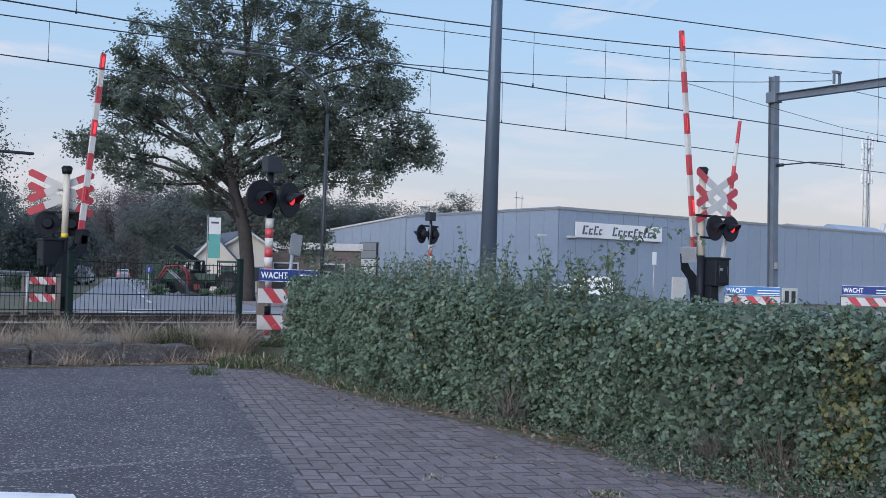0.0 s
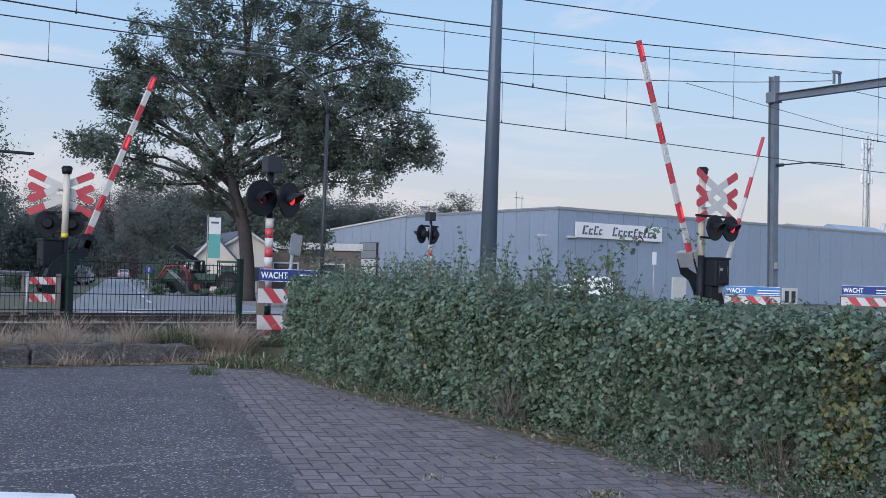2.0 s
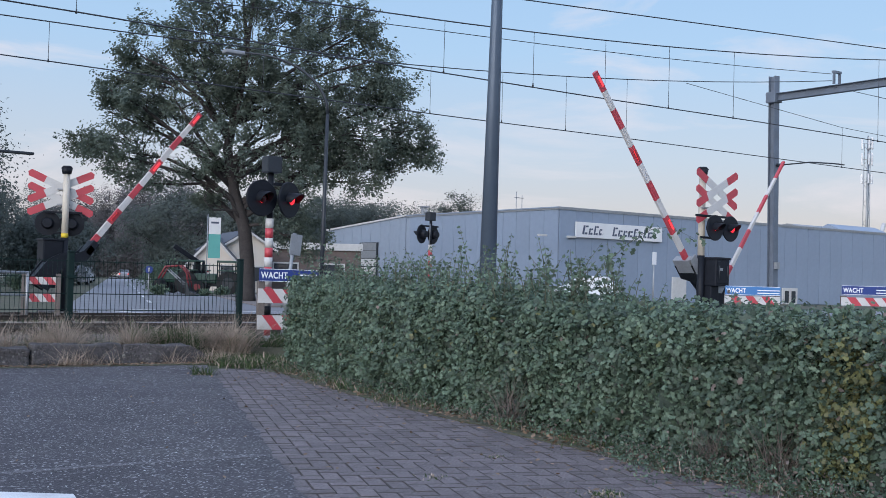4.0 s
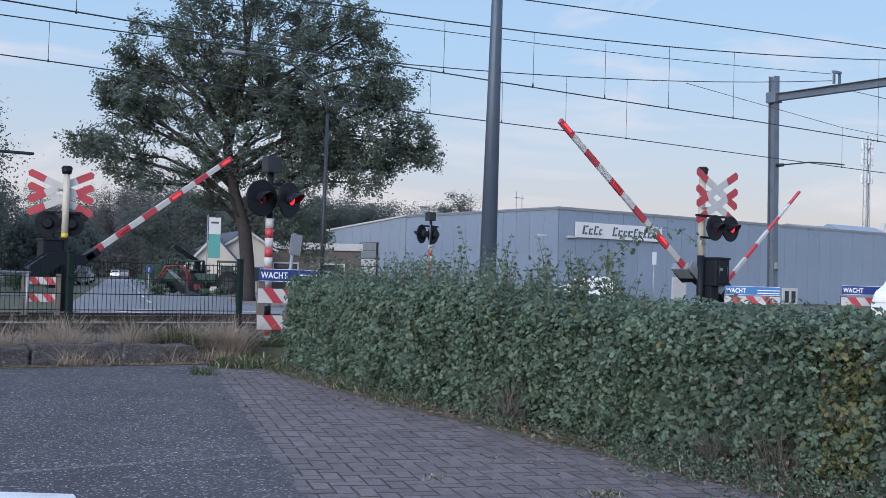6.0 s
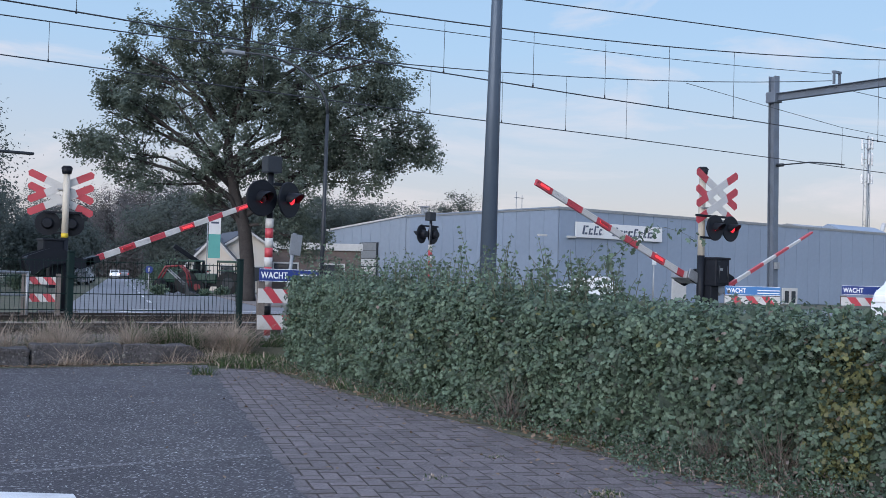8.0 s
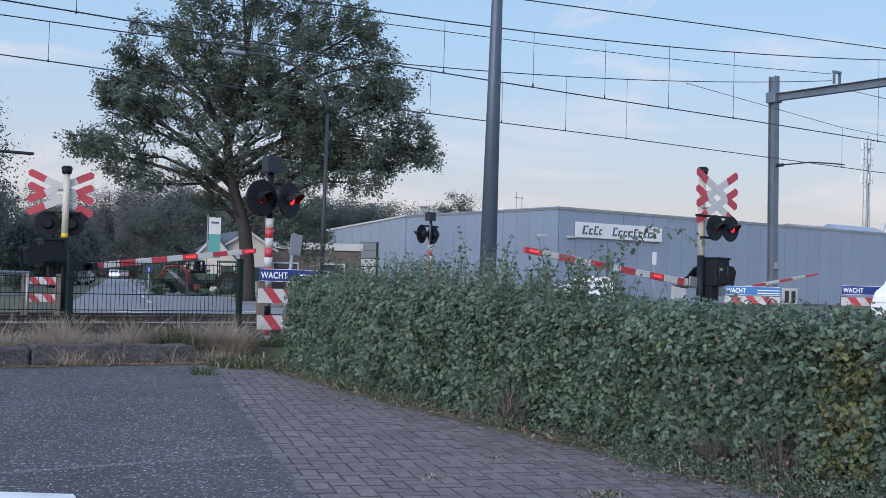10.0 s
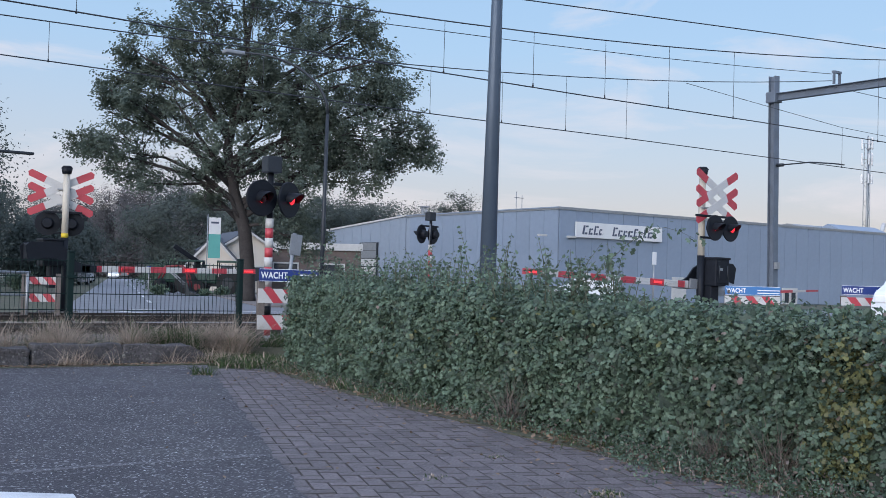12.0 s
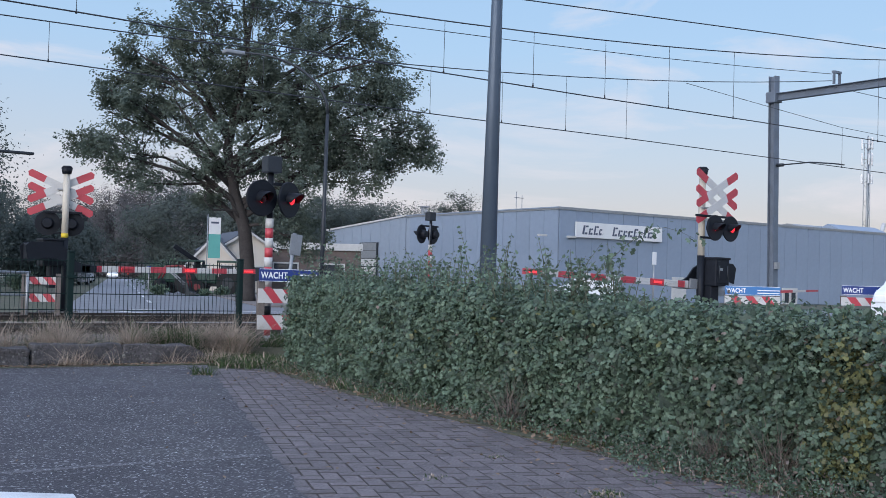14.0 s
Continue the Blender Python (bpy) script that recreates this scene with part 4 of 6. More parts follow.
radio = thing("radio_mast", pose(177.3, 119, 0.17), "thin lattice radio mast with antennas", "radio mast")
part("pole", tube((0, 0, 0), (0, 0, 29), 0.28, 0.12), M_GREY, radio)
for a in (0, 120, 240):
    c, n = math.cos(radians(a + 15)), math.sin(radians(a + 15))
    part("leg", tube((c * 0.75, n * 0.75, 0), (c * 0.6, n * 0.6, 27.5), 0.09, 0.07, 6), M_GREY, radio)
for i in range(22):
    z, a = 2.0 + i * 1.15, 15 + 120 * (i % 3)
    b = a + 120
    part("lattice_bar", tube((math.cos(radians(a)) * 0.68, math.sin(radians(a)) * 0.68, z), (math.cos(radians(b)) * 0.68, math.sin(radians(b)) * 0.68, z + 1.1), 0.045, 0.045, 5), M_GREY, radio)
for z, h in ((21.3, 1.7), (24.8, 2.1), (27.6, 2.0)):
    for a in range(0, 360, 120):
        for da in (-16, 16):
            part("antenna", box((0, 0, 0), (0.28, 0.2, h), 0.03), M_FLAGWHITE, radio, m=pose(math.cos(radians(a + da)) * 1.0, math.sin(radians(a + da)) * 1.0, z, 0, 0, a))
        part("antenna_arm", tube((0, 0, z), (math.cos(radians(a)) * 0.95, math.sin(radians(a)) * 0.95, z), 0.05, 0.05, 6), M_GREY, radio)


# ---- trees ----
def tree(x, y, label, trunk_h, trunk_r, centre, radii, clumps, per, leaf, mat, seed, ground=0.17, spread=0.9, limbs=14, weep=0.0, name="tree", cat="tree", shell=0.35, shape=LEAF_SMALL, lean=0.5):
    rng = np.random.default_rng(seed)
    ob = thing(name, pose(x, y, ground), label, cat, "trees")
    c = np.array(centre)
    pts = rng.normal(size=(clumps, 3))
    pts /= np.linalg.norm(pts, axis=1)[:, None]
    rad = rng.uniform(shell, 1.0, clumps) ** 0.6
    bulge = 1 + 0.16 * np.sin(pts[:, 0] * 5 + seed) + 0.14 * np.cos(pts[:, 2] * 6 + seed * 2) + 0.1 * np.sin(pts[:, 1] * 7)
    pts = c + pts * (rad * bulge)[:, None] * np.array(radii)
    bm = bmesh.new()
    fork = np.array((c[0] * 0.25, c[1] * 0.25, trunk_h))
    add_path(bm, [(0, 0, -0.1), (0.02, 0, 0.25), (c[0] * 0.06, 0, trunk_h * 0.5), tuple(fork), tuple(fork * 0.4 + c * 0.6)], [trunk_r * 1.5, trunk_r * 1.08, trunk_r, trunk_r * 0.85, trunk_r * 0.45], 10)
    for i in rng.choice(clumps, min(limbs, clumps), replace=False):
        p = pts[i]
        k = rng.uniform(0.0, 0.5)
        s = fork * (1 - k) + (fork * 0.4 + c * 0.6) * k
        mid = s * 0.5 + p * 0.5 + np.array((0, 0, 0.12 * np.linalg.norm(p - s))) + rng.normal(size=3) * 0.2
        r = trunk_r * rng.uniform(0.25, 0.5) * (1 - 0.4 * k)
        add_path(bm, [tuple(s), tuple(s * 0.6 + mid * 0.4), tuple(mid), tuple(p)], [r, r * 0.8, r * 0.5, r * 0.12], 6)
        for _ in range(3):
            q = mid + (p - mid) * rng.uniform(0.2, 0.8) 
            e = q + rng.normal(size=3) * np.array(radii) * 0.16
            add_path(bm, [tuple(q), tuple(q * 0.5 + e * 0.5 + rng.normal(size=3) * 0.1), tuple(e)], [r * 0.3, r * 0.2, r * 0.06], 5)
    part("trunk", bm, M_BARK, ob)
    n = clumps * per
    which = np.repeat(np.arange(clumps), per)
    size = spread * rng.uniform(0.6, 1.35, clumps)
    off = rng.normal(size=(n, 3)) * np.array((1, 1, 0.6)) * size[which][:, None] * 0.55
    if weep:
        off[:, 2] -= np.abs(rng.normal(size=n)) * weep
        off[:, :2] *= 0.55
    out = (pts[which] + off - c) / np.array(radii)
    out = out / (np.linalg.norm(out, axis=1)[:, None] + 1e-6) + np.array((0, 0, 0.35))
    leaves("crown", pts[which] + off, leaf, [mat], ob, rng, shape, facing=out, lean=lean)
    return ob


def oak(x, y, label, lobes, seed):
    """Spreading oak: a limb to each lobe of the crown, branches off the limbs, a leafy spray at each branch end.
    Lobes: distance across, height, half width, half height."""
    rng = np.random.default_rng(seed)
    ob = thing("oak_tree", pose(x, y, 0.17), label, "tree", "trees")
    across, deep = np.array((0.813, -0.582, 0.0)), np.array((0.582, 0.813, 0.0))
    up = np.array((0, 0, 1.0))
    bm = bmesh.new()
    stem = [np.array(q) for q in ((0, 0, -0.1), (0.03, 0, 0.3), (0.0, 0, 1.6), (-0.12, 0.1, 3.0), (-0.5, 0.35, 4.4), (-0.75, 0.6, 6.2), (-0.5, 0.3, 8.4), (-0.2, 0.1, 11.0), (0.0, 0.0, 13.2))]
    add_path(bm, [tuple(q) for q in stem], [0.46, 0.34, 0.29, 0.27, 0.24, 0.19, 0.14, 0.09, 0.04], 12)
    centres, starts = [], []
    for s, z, rs, rz in lobes:
        k = min(6, max(3, int(round(2.2 + (z - 3.5) * 0.42))))
        root = stem[k] + (stem[k + 1] - stem[k]) * rng.uniform(0, 0.8)
        goal = across * s + up * (z - 0.2 * rz) + deep * rng.normal(0, 0.7)
        way = goal - root
        mid1 = root + way * 0.35 + up * 0.10 * abs(s) + rng.normal(size=3) * 0.12
        mid2 = root + way * 0.7 + up * 0.08 * abs(s) + rng.normal(size=3) * 0.18
        r = 0.035 + 0.017 * min(4.5, np.linalg.norm(way))
        limb = [root, mid1, mid2, goal]
        add_path(bm, [tuple(q) for q in limb], [r, r * 0.75, r * 0.5, r * 0.25], 7)
        n = int(24 + 46 * rs * rz)
        for _ in range(n):
            q = rng.normal(size=3)
            q *= rng.uniform(0.1, 1.0) ** 0.42 / np.linalg.norm(q)
            c = across * (s + q[0] * rs) + deep * (q[1] * min(3.4, rs * 1.1 + 0.3)) + up * (z + q[2] * rz)
            if noise.noise(Vector(c) * 0.75 + Vector((seed, 0, 0))) < -0.2:
                continue
            f = rng.uniform(0.6, 2.99)
            i = int(f)
            centres.append(c)
            starts.append(limb[i] + (limb[i + 1] - limb[i]) * (f - i))
    centres, starts = np.array(centres), np.array(starts)
    for i in rng.choice(len(centres), min(380, len(centres)), replace=False):
        c = centres[i]
        q = c + (starts[i] - c) * min(1.0, 1.1 / (np.linalg.norm(starts[i] - c) + 1e-6))
        bend = (c + q) / 2 + rng.normal(size=3) * 0.12 + up * 0.08
        add_path(bm, [tuple(q), tuple(bend), tuple(c)], [0.022, 0.016, 0.008], 4)
    part("trunk", bm, M_BARK, ob)
    # sprays: three short twigs of leaves each
    m, per = len(centres) * 3, 20
    mid = np.repeat(centres, 3, axis=0)
    out = mid - np.repeat(starts, 3, axis=0)
    out /= np.linalg.norm(out, axis=1)[:, None] + 1e-6
    twig = out + rng.normal(size=(m, 3)) * 0.65 + np.array((0, 0, -0.12))
    twig /= np.linalg.norm(twig, axis=1)[:, None]
    length = rng.uniform(0.35, 0.75, m)
    which = np.repeat(np.arange(m), per)
    pos = mid[which] + twig[which] * (length[which] * rng.uniform(0, 1.0, m * per))[:, None] + rng.normal(size=(m * per, 3)) * 0.085
    face = up * 0.9 + rng.normal(size=(m, 3)) * 0.45 + out * 0.5
    leaves("crown", pos, 0.128, [M_OAK], ob, rng, LEAF_SIMPLE, facing=face[which], lean=0.5)
    return ob


OAK_LOBES = [(0.11, 10.75, 4.2, 2.9), (-0.34, 13.7, 3.8, 1.9), (-3.1, 8.6, 2.4, 2.0), (2.9, 9.0, 2.5, 2.3), (-3.8, 10.6, 1.2, 1.0), (4.2, 11.3, 0.9, 1.0), (-5.0, 6.25, 1.5, 1.2), (-6.6, 6.3, 0.8, 0.65), (-4.2, 4.85, 1.5, 0.4), (0.1, 6.85, 2.9, 2.0), (4.7, 7.2, 2.1, 1.6), (6.3, 6.8, 1.1, 0.9), (5.7, 8.5, 1.0, 0.65), (4.0, 5.25, 1.7, 0.85), (5.8, 5.7, 0.75, 0.35), (1.95, 5.3, 2.0, 1.2), (-1.9, 5.4, 1.1, 0.6), (-1.6, 4.1, 0.6, 0.25), (1.3, 3.8, 1.2, 0.95), (2.2, 2.7, 1.0, 0.8), (-4.6, 9.4, 0.9, 0.8), (6.9, 6.2, 0.7, 0.4), (-5.6, 7.6, 0.8, 0.5), (-4.5, 7.7, 1.4, 0.9), (5.5, 9.0, 1.2, 0.9), (4.8, 10.0, 1.0, 0.8), (-4.5, 10.0, 1.0, 0.8), (-5.4, 8.4, 0.9, 0.6), (1.6, 7.7, 1.7, 1.3), (3.0, 6.7, 1.5, 1.2), (0.4, 8.8, 1.8, 1.3)]
oak(20.3, 42.0, "broad dark green oak with an open crown beside the road", OAK_LOBES, 3)
tree(10.6, 55.5, "leafy green tree at the roadside", 3.0, 0.2, (0, 0, 5.6), (3.0, 3.0, 4.7), 190, 320, 0.15, M_WOODS, 5, name="roadside_tree")
for x, y, r, h, seed in ((79, 229, 12, 21, 31), (86, 221, 13, 23, 32), (94, 216, 13, 21, 33), (72, 234, 11, 18, 34)):
    tree(x, y, "brownish weeping birch with hanging twigs", 7, 0.6, (0, 0, h * 0.5), (r, r * 0.7, h * 0.46), 210, 320, 0.38, M_BIRCH, seed, weep=5.0, spread=2.4, limbs=20, name="birch_tree")
WOODS = [(13.0, 74, 4.0, 7.5, 11), (17.0, 80, 3.6, 8.0, 12), (48, 96, 5.0, 9.5, 13), (46, 112, 6, 9.5, 14), (52, 104, 5.0, 8.0, 15), (62, 118, 6, 9.0, 16), (72, 130, 6, 9.4, 17), (82, 136, 6.5, 9.5, 18), (92, 142, 6.5, 8.8, 19), (88.4, 121.2, 3.2, 12.8, 20), (65, 111, 4.6, 10.4, 61), (69.5, 112.7, 4.4, 10.8, 62), (74, 114.3, 3.6, 9.8, 63), (59, 105.4, 5.0, 9.4, 64), (54.2, 102.7, 4.6, 9.0, 65), (80, 117, 2.6, 9.8, 66), (100, 150, 6, 8.2, 21), (27.2, 91.2, 3.4, 5.6, 22), (23.5, 84.0, 2.6, 4.6, 29), (6, 70, 4.5, 8.0, 23), (22, 108, 5, 11, 24), (102, 206, 12, 19, 25), (112, 200, 12, 17, 26), (62, 240, 11, 20, 27), (52, 236, 11, 18, 28)]
for x, y, r, h, seed in WOODS:
    tree(x, y, "dark green tree in the wood behind the road", 1.8, 0.3, (0, 0, h * 0.52), (r, r, h * 0.46), 90, 190, 0.21 + 0.014 * r, M_WOODS, seed, spread=1.4, limbs=6, name="wood_tree")

# ---- hedge ----
HEDGE_LINE = [(7.45, 14.0), (6.88, 10.97), (6.55, 8.56), (6.38, 6.81), (6.2, 5.41), (6.15, 4.0), (6.2, 1.0)]


def hedge_x(y):
    pts = HEDGE_LINE
    for (x0, y0), (x1, y1) in zip(pts, pts[1:]):
        if y <= y0 and y >= y1:
            return x0 + (x1 - x0) * (y0 - y) / (y0 - y1)
    return pts[0][0] if y > pts[0][1] else pts[-1][0]


def hedge():
    rng = np.random.default_rng(21)
    ob = thing("hedge", pose(0, 0, 0), "clipped green leafy hedge with loose shoots along the top", "hedge")
    # hull that fills the hedge; its dark colour stands in for inner shade
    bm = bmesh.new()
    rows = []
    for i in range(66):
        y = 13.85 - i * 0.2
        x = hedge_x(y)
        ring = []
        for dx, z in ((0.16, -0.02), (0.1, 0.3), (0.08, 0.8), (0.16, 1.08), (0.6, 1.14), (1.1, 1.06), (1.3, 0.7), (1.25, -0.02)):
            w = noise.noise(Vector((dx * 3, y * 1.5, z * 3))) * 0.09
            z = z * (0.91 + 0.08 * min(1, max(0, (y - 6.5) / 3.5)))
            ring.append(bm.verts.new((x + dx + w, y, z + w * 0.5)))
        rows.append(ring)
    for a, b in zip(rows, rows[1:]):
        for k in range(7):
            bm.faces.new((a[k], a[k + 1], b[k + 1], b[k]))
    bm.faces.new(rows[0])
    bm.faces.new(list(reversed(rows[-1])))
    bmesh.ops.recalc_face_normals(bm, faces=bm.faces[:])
    part("shade_hull", bm, M_HEDGE_CORE, ob)
    # short leafy sprays over the clipped face and top
    m, per = 7600, 17
    y = rng.uniform(1.2, 14.0, m)
    hx = np.array([hedge_x(v) for v in y])
    far = np.clip((y - 6.5) / 3.5, 0, 1)
    lump = np.array([noise.noise(Vector((0, v * 1.3, 0))) + 0.5 * noise.noise(Vector((3, v * 3.1, 0))) for v in y])
    side = rng.uniform(size=m) < 0.72
    z = np.where(side, rng.uniform(0.05, 0.99, m) * (1 + 0.1 * far), 0.93 + 0.10 * far + 0.05 * lump + rng.exponential(0.02, m))
    wob = np.array([noise.noise(Vector((a * 1.8, b * 1.8, 5.0))) + 0.55 * noise.noise(Vector((a * 5.5, b * 5.5, 2.0))) for a, b in zip(y, z)])
    inward = np.where(side, np.abs(rng.normal(0.0, 0.05, m)) + 0.22 * np.clip(z - 0.95, 0, 1), rng.uniform(0.0, 1.25, m))
    root = np.stack([hx + inward + wob * 0.15 + 0.07, y, z], 1)
    grow = np.where(side[:, None], np.array((-0.8, -0.2, 0.45)), np.array((-0.25, -0.1, 0.8))) + rng.normal(size=(m, 3)) * 0.55
    grow /= np.linalg.norm(grow, axis=1)[:, None]
    which = np.repeat(np.arange(m), per)
    n = m * per
    pos = root[which] + grow[which] * (rng.uniform(0.0, 0.17, n))[:, None] + rng.normal(size=(n, 3)) * 0.03
    face = np.where(side[:, None], np.array((-0.75, -0.25, 0.75)), np.array((-0.2, -0.1, 1.0))) + rng.normal(size=(m, 3)) * 0.42
    yy, zz = y[which], z[which]
    tone = np.array([noise.noise(Vector((a * 0.9, b * 1.4, 9.0))) for a, b in zip(y, z)])[which]
    idx = np.zeros(n)
    yellow = ((np.abs(yy - 4.3) < 0.14 + 0.16 * tone) & (zz < 0.9) & (rng.uniform(size=n) < 0.5)) | ((np.abs(yy - 4.0) < 0.5) & (rng.uniform(size=n) < 0.05)) | (rng.uniform(size=n) < 0.008)
    brown = rng.uniform(size=n) < 0.008
    idx[yellow], idx[brown] = 1, 2
    leaves("foliage", pos, 0.047, [M_HEDGE, M_HEDGE_YELLOW, M_HEDGE_BROWN], ob, rng, LEAF_MAPLE, facing=face[which], lean=0.42, index=idx, cup=0.2)
    # the far end of the hedge
    n = 7000
    pos = np.stack([7.5 + rng.uniform(-0.1, 1.2, n), 14.02 + rng.normal(0, 0.09, n), rng.uniform(0.05, 1.26, n)], 1)
    leaves("end_foliage", pos, 0.05, [M_HEDGE], ob, rng, LEAF_MAPLE, facing=np.array((-0.4, 0.5, 0.5)), lean=0.7)
    # shoots that rise above the clipped top
    lp = []
    shoots = [(y, rng.uniform(0.2, 0.58) * (0.85 + 0.6 * noise.noise(Vector((y * 2.2, 0, 3))))) for y in rng.uniform(6.9, 13.7, 330)] + [(y, rng.uniform(0.04, 0.13)) for y in rng.uniform(3.0, 6.8, 30)]
    shoots += [(9.75, 0.80), (9.9, 0.55), (8.2, 0.66), (8.0, 0.6), (8.5, 0.52), (10.9, 0.62), (11.3, 0.6), (7.3, 0.5), (12.4, 0.5), (12.0, 0.55), (11.75, 0.62), (10.3, 0.6), (10.5, 0.5), (9.3, 0.62), (4.15, 0.30), (4.3, 0.20)]
    shoots += [(y, rng.uniform(0.12, 0.34)) for y in rng.uniform(13.6, 14.05, 34)]
    for ys, h in shoots:
        x = hedge_x(ys) + rng.uniform(0.0, 0.9)
        lean = rng.normal(size=2) * 0.12
        pts = [np.array((x, ys, 1.06)) + np.array((lean[0] * f * f * h * 2, lean[1] * f * h * 2, h * f)) for f in (0, 0.35, 0.7, 1.0)]
        part("shoot", add_path(bmesh.new(), [tuple(p) for p in pts], [0.0045, 0.004, 0.003, 0.0015], 5), M_TWIG, ob)
        pairs = max(3, int(h / 0.055))
        for j in range(pairs):
            f = min(0.999, (j + 0.6) / pairs)
            k = min(2, int(f * 3))
            p = pts[k] + (pts[k + 1] - pts[k]) * (f * 3 - k)
            a = rng.uniform(0, math.pi)
            for sgn in (-1, 1):
                reach = 0.032 * (1.2 - 0.6 * f)
                lp.append(p + np.array((math.cos(a) * sgn * reach, math.sin(a) * sgn * reach, -0.006)) + rng.normal(size=3) * 0.006)
                if f < 0.7:
                    lp.append(p + rng.normal(size=3) * np.array((0.05, 0.05, 0.02)))
    leaves("shoot_leaves", np.array(lp), 0.042, [M_HEDGE], ob, rng, LEAF_MAPLE, lean=0.5)
    # one arched spray
    spray = bmesh.new()
    arc = [(hedge_x(6.9) + 0.3 + 0.02 * i, 7.25 - 0.14 * i, 1.2 + 0.55 * math.sin(min(1.0, i / 6.0) * 1.5) - 0.012 * max(0, i - 5) ** 2) for i in range(9)]
    add_path(spray, arc, [0.0035 - 0.0003 * i for i in range(9)], 5)
    part("arched_shoot", spray, M_TWIG, ob)
    ap = np.array([np.array(arc[i]) + rng.normal(size=3) * 0.035 for i in rng.integers(2, 9, 60)])
    leaves("arched_leaves", ap, 0.055, [M_HEDGE], ob, rng, LEAF_MAPLE, lean=0.8)


hedge()


# ---- grass and weeds ----
def grass_patch(name, base, height, mats, label, rng, width=0.006, bend=0.6, mix=0.5):
    ob = tagged(new(name), label, "grass", kind="stuff")
    idx = (rng.uniform(size=len(base)) > mix).astype(int) if len(mats) > 1 else None
    blades("blades", base, height, mats, ob, rng, width, bend, idx)
    return ob


def tufts(centres, per, spread, rng, z):
    pts = []
    for (x, y), k in zip(centres, per):
        d = rng.normal(size=(k, 2)) * spread
        pts.append(np.stack([x + d[:, 0], y + d[:, 1], np.full(k, z)], 1))
    return np.concatenate(pts)


g = np.random.default_rng(5)
# tall dry grass behind the kerb, in tangled clumps
CLUMPS = ((4.45, 4.95, 15.4, 15.75, 15), (5.66, 5.86, 15.35, 15.65, 8), (6.5, 6.68, 15.4, 15.6, 4), (6.85, 7.4, 15.15, 15.75, 17), (3.2, 4.1, 15.5, 15.8, 8))
centres = [(g.uniform(x0, x1), g.uniform(y0, y1)) for x0, x1, y0, y1, k in CLUMPS for _ in range(k)]
grass_patch("dry_grass", tufts(centres, [75] * len(centres), 0.07, g, 0.1), 0.50, [M_STRAW, M_GRASS], "tall dry straw-coloured grass behind the kerb", g, 0.0034, 1.15, 0.93)
grass_patch("dry_grass", tufts(centres, [16] * len(centres), 0.05, g, 0.1), 0.56, [M_STRAW], "long pale seed stalks in the dry grass", g, 0.0022, 0.6)
centres = [(g.uniform(4.6, 5.05), g.uniform(14.88, 14.98)) for _ in range(9)] + [(g.uniform(6.5, 7.1), g.uniform(14.8, 15.0)) for _ in range(9)] + [(g.uniform(3.5, 6.4), 14.93) for _ in range(5)]
grass_patch("dry_grass", tufts(centres, [24] * len(centres), 0.06, g, 0.0), 0.30, [M_STRAW], "dry grass stalks lying against the kerb", g, 0.003, 1.3)
centres = [(g.uniform(5.95, 6.6), g.uniform(15.4, 15.9)) for _ in range(30)]
grass_patch("verge_grass", tufts(centres, [80] * 30, 0.12, g, 0.17), 0.30, [M_STRAW, M_GRASS], "mixed green and dry grass on the verge", g, 0.0045, 0.8, 0.18)
centres = [(g.uniform(3.0, 7.6), g.uniform(15.5, 16.5)) for _ in range(60)]
grass_patch("verge_grass", tufts(centres, [45] * 60, 0.13, g, 0.17), 0.12, [M_STRAW, M_GRASS], "short green and dry grass under the mesh fence", g, 0.0045, 0.8, 0.35)
centres = [(g.uniform(3.0, 8.0), g.uniform(17.0, 26.0)) for _ in range(130)]
grass_patch("trackside_grass", tufts(centres, [30] * 130, 0.25, g, 0.17), 0.12, [M_STRAW, M_GRASS], "short grass between the tracks", g, 0.008, 0.6, 0.5)
# trampled grass between kerb, gate and hedge
centres = [(g.uniform(6.7, 7.7), g.uniform(13.9, 15.6)) for _ in range(90)]
grass_patch("corner_grass", tufts(centres, [60] * 90, 0.14, g, 0.0), 0.13, [M_STRAW, M_GRASS], "trampled grass at the end of the hedge", g, 0.006, 0.9, 0.25)
centres = [(g.uniform(7.2, 8.9), g.uniform(15.55, 17.2)) for _ in range(60)]
grass_patch("corner_grass", tufts(centres, [60] * 60, 0.14, g, 0.17), 0.2, [M_STRAW, M_GRASS], "green grass round the posts of the footpath gate", g, 0.006, 0.8, 0.12)
# weeds along the foot of the hedge
centres = [(hedge_x(y) - 0.14 - abs(g.normal()) * 0.12, y) for y in g.uniform(2.5, 13.8, 150)]
grass_patch("hedge_foot_weeds", tufts(centres, [15] * 150, 0.10, g, 0.0), 0.11, [M_STRAW, M_GRASS], "weeds and dry grass at the foot of the hedge", g, 0.003, 1.0, 0.22)
for wx, wy, wh in ((-0.10, 7.75, 0.46), (-0.08, 5.2, 0.36), (-0.06, 4.7, 0.55)):
    grass_patch("withered_weeds", tufts([(hedge_x(wy) + wx, wy), (hedge_x(wy) + wx, wy + 0.08)], [90, 60], 0.05, g, 0.0), wh, [M_HEDGE_BROWN], "withered brown weed stems standing against the hedge", g, 0.0022, 0.75)
grass_patch("grass_tuft", tufts([(6.55, 11.1), (6.6, 11.0), (5.78, 13.2), (5.84, 13.1)], [60, 50, 60, 50], 0.05, g, 0.0), 0.14, [M_STRAW, M_GRASS], "grass tuft growing through the paving", g, 0.005, 0.9, 0.3)


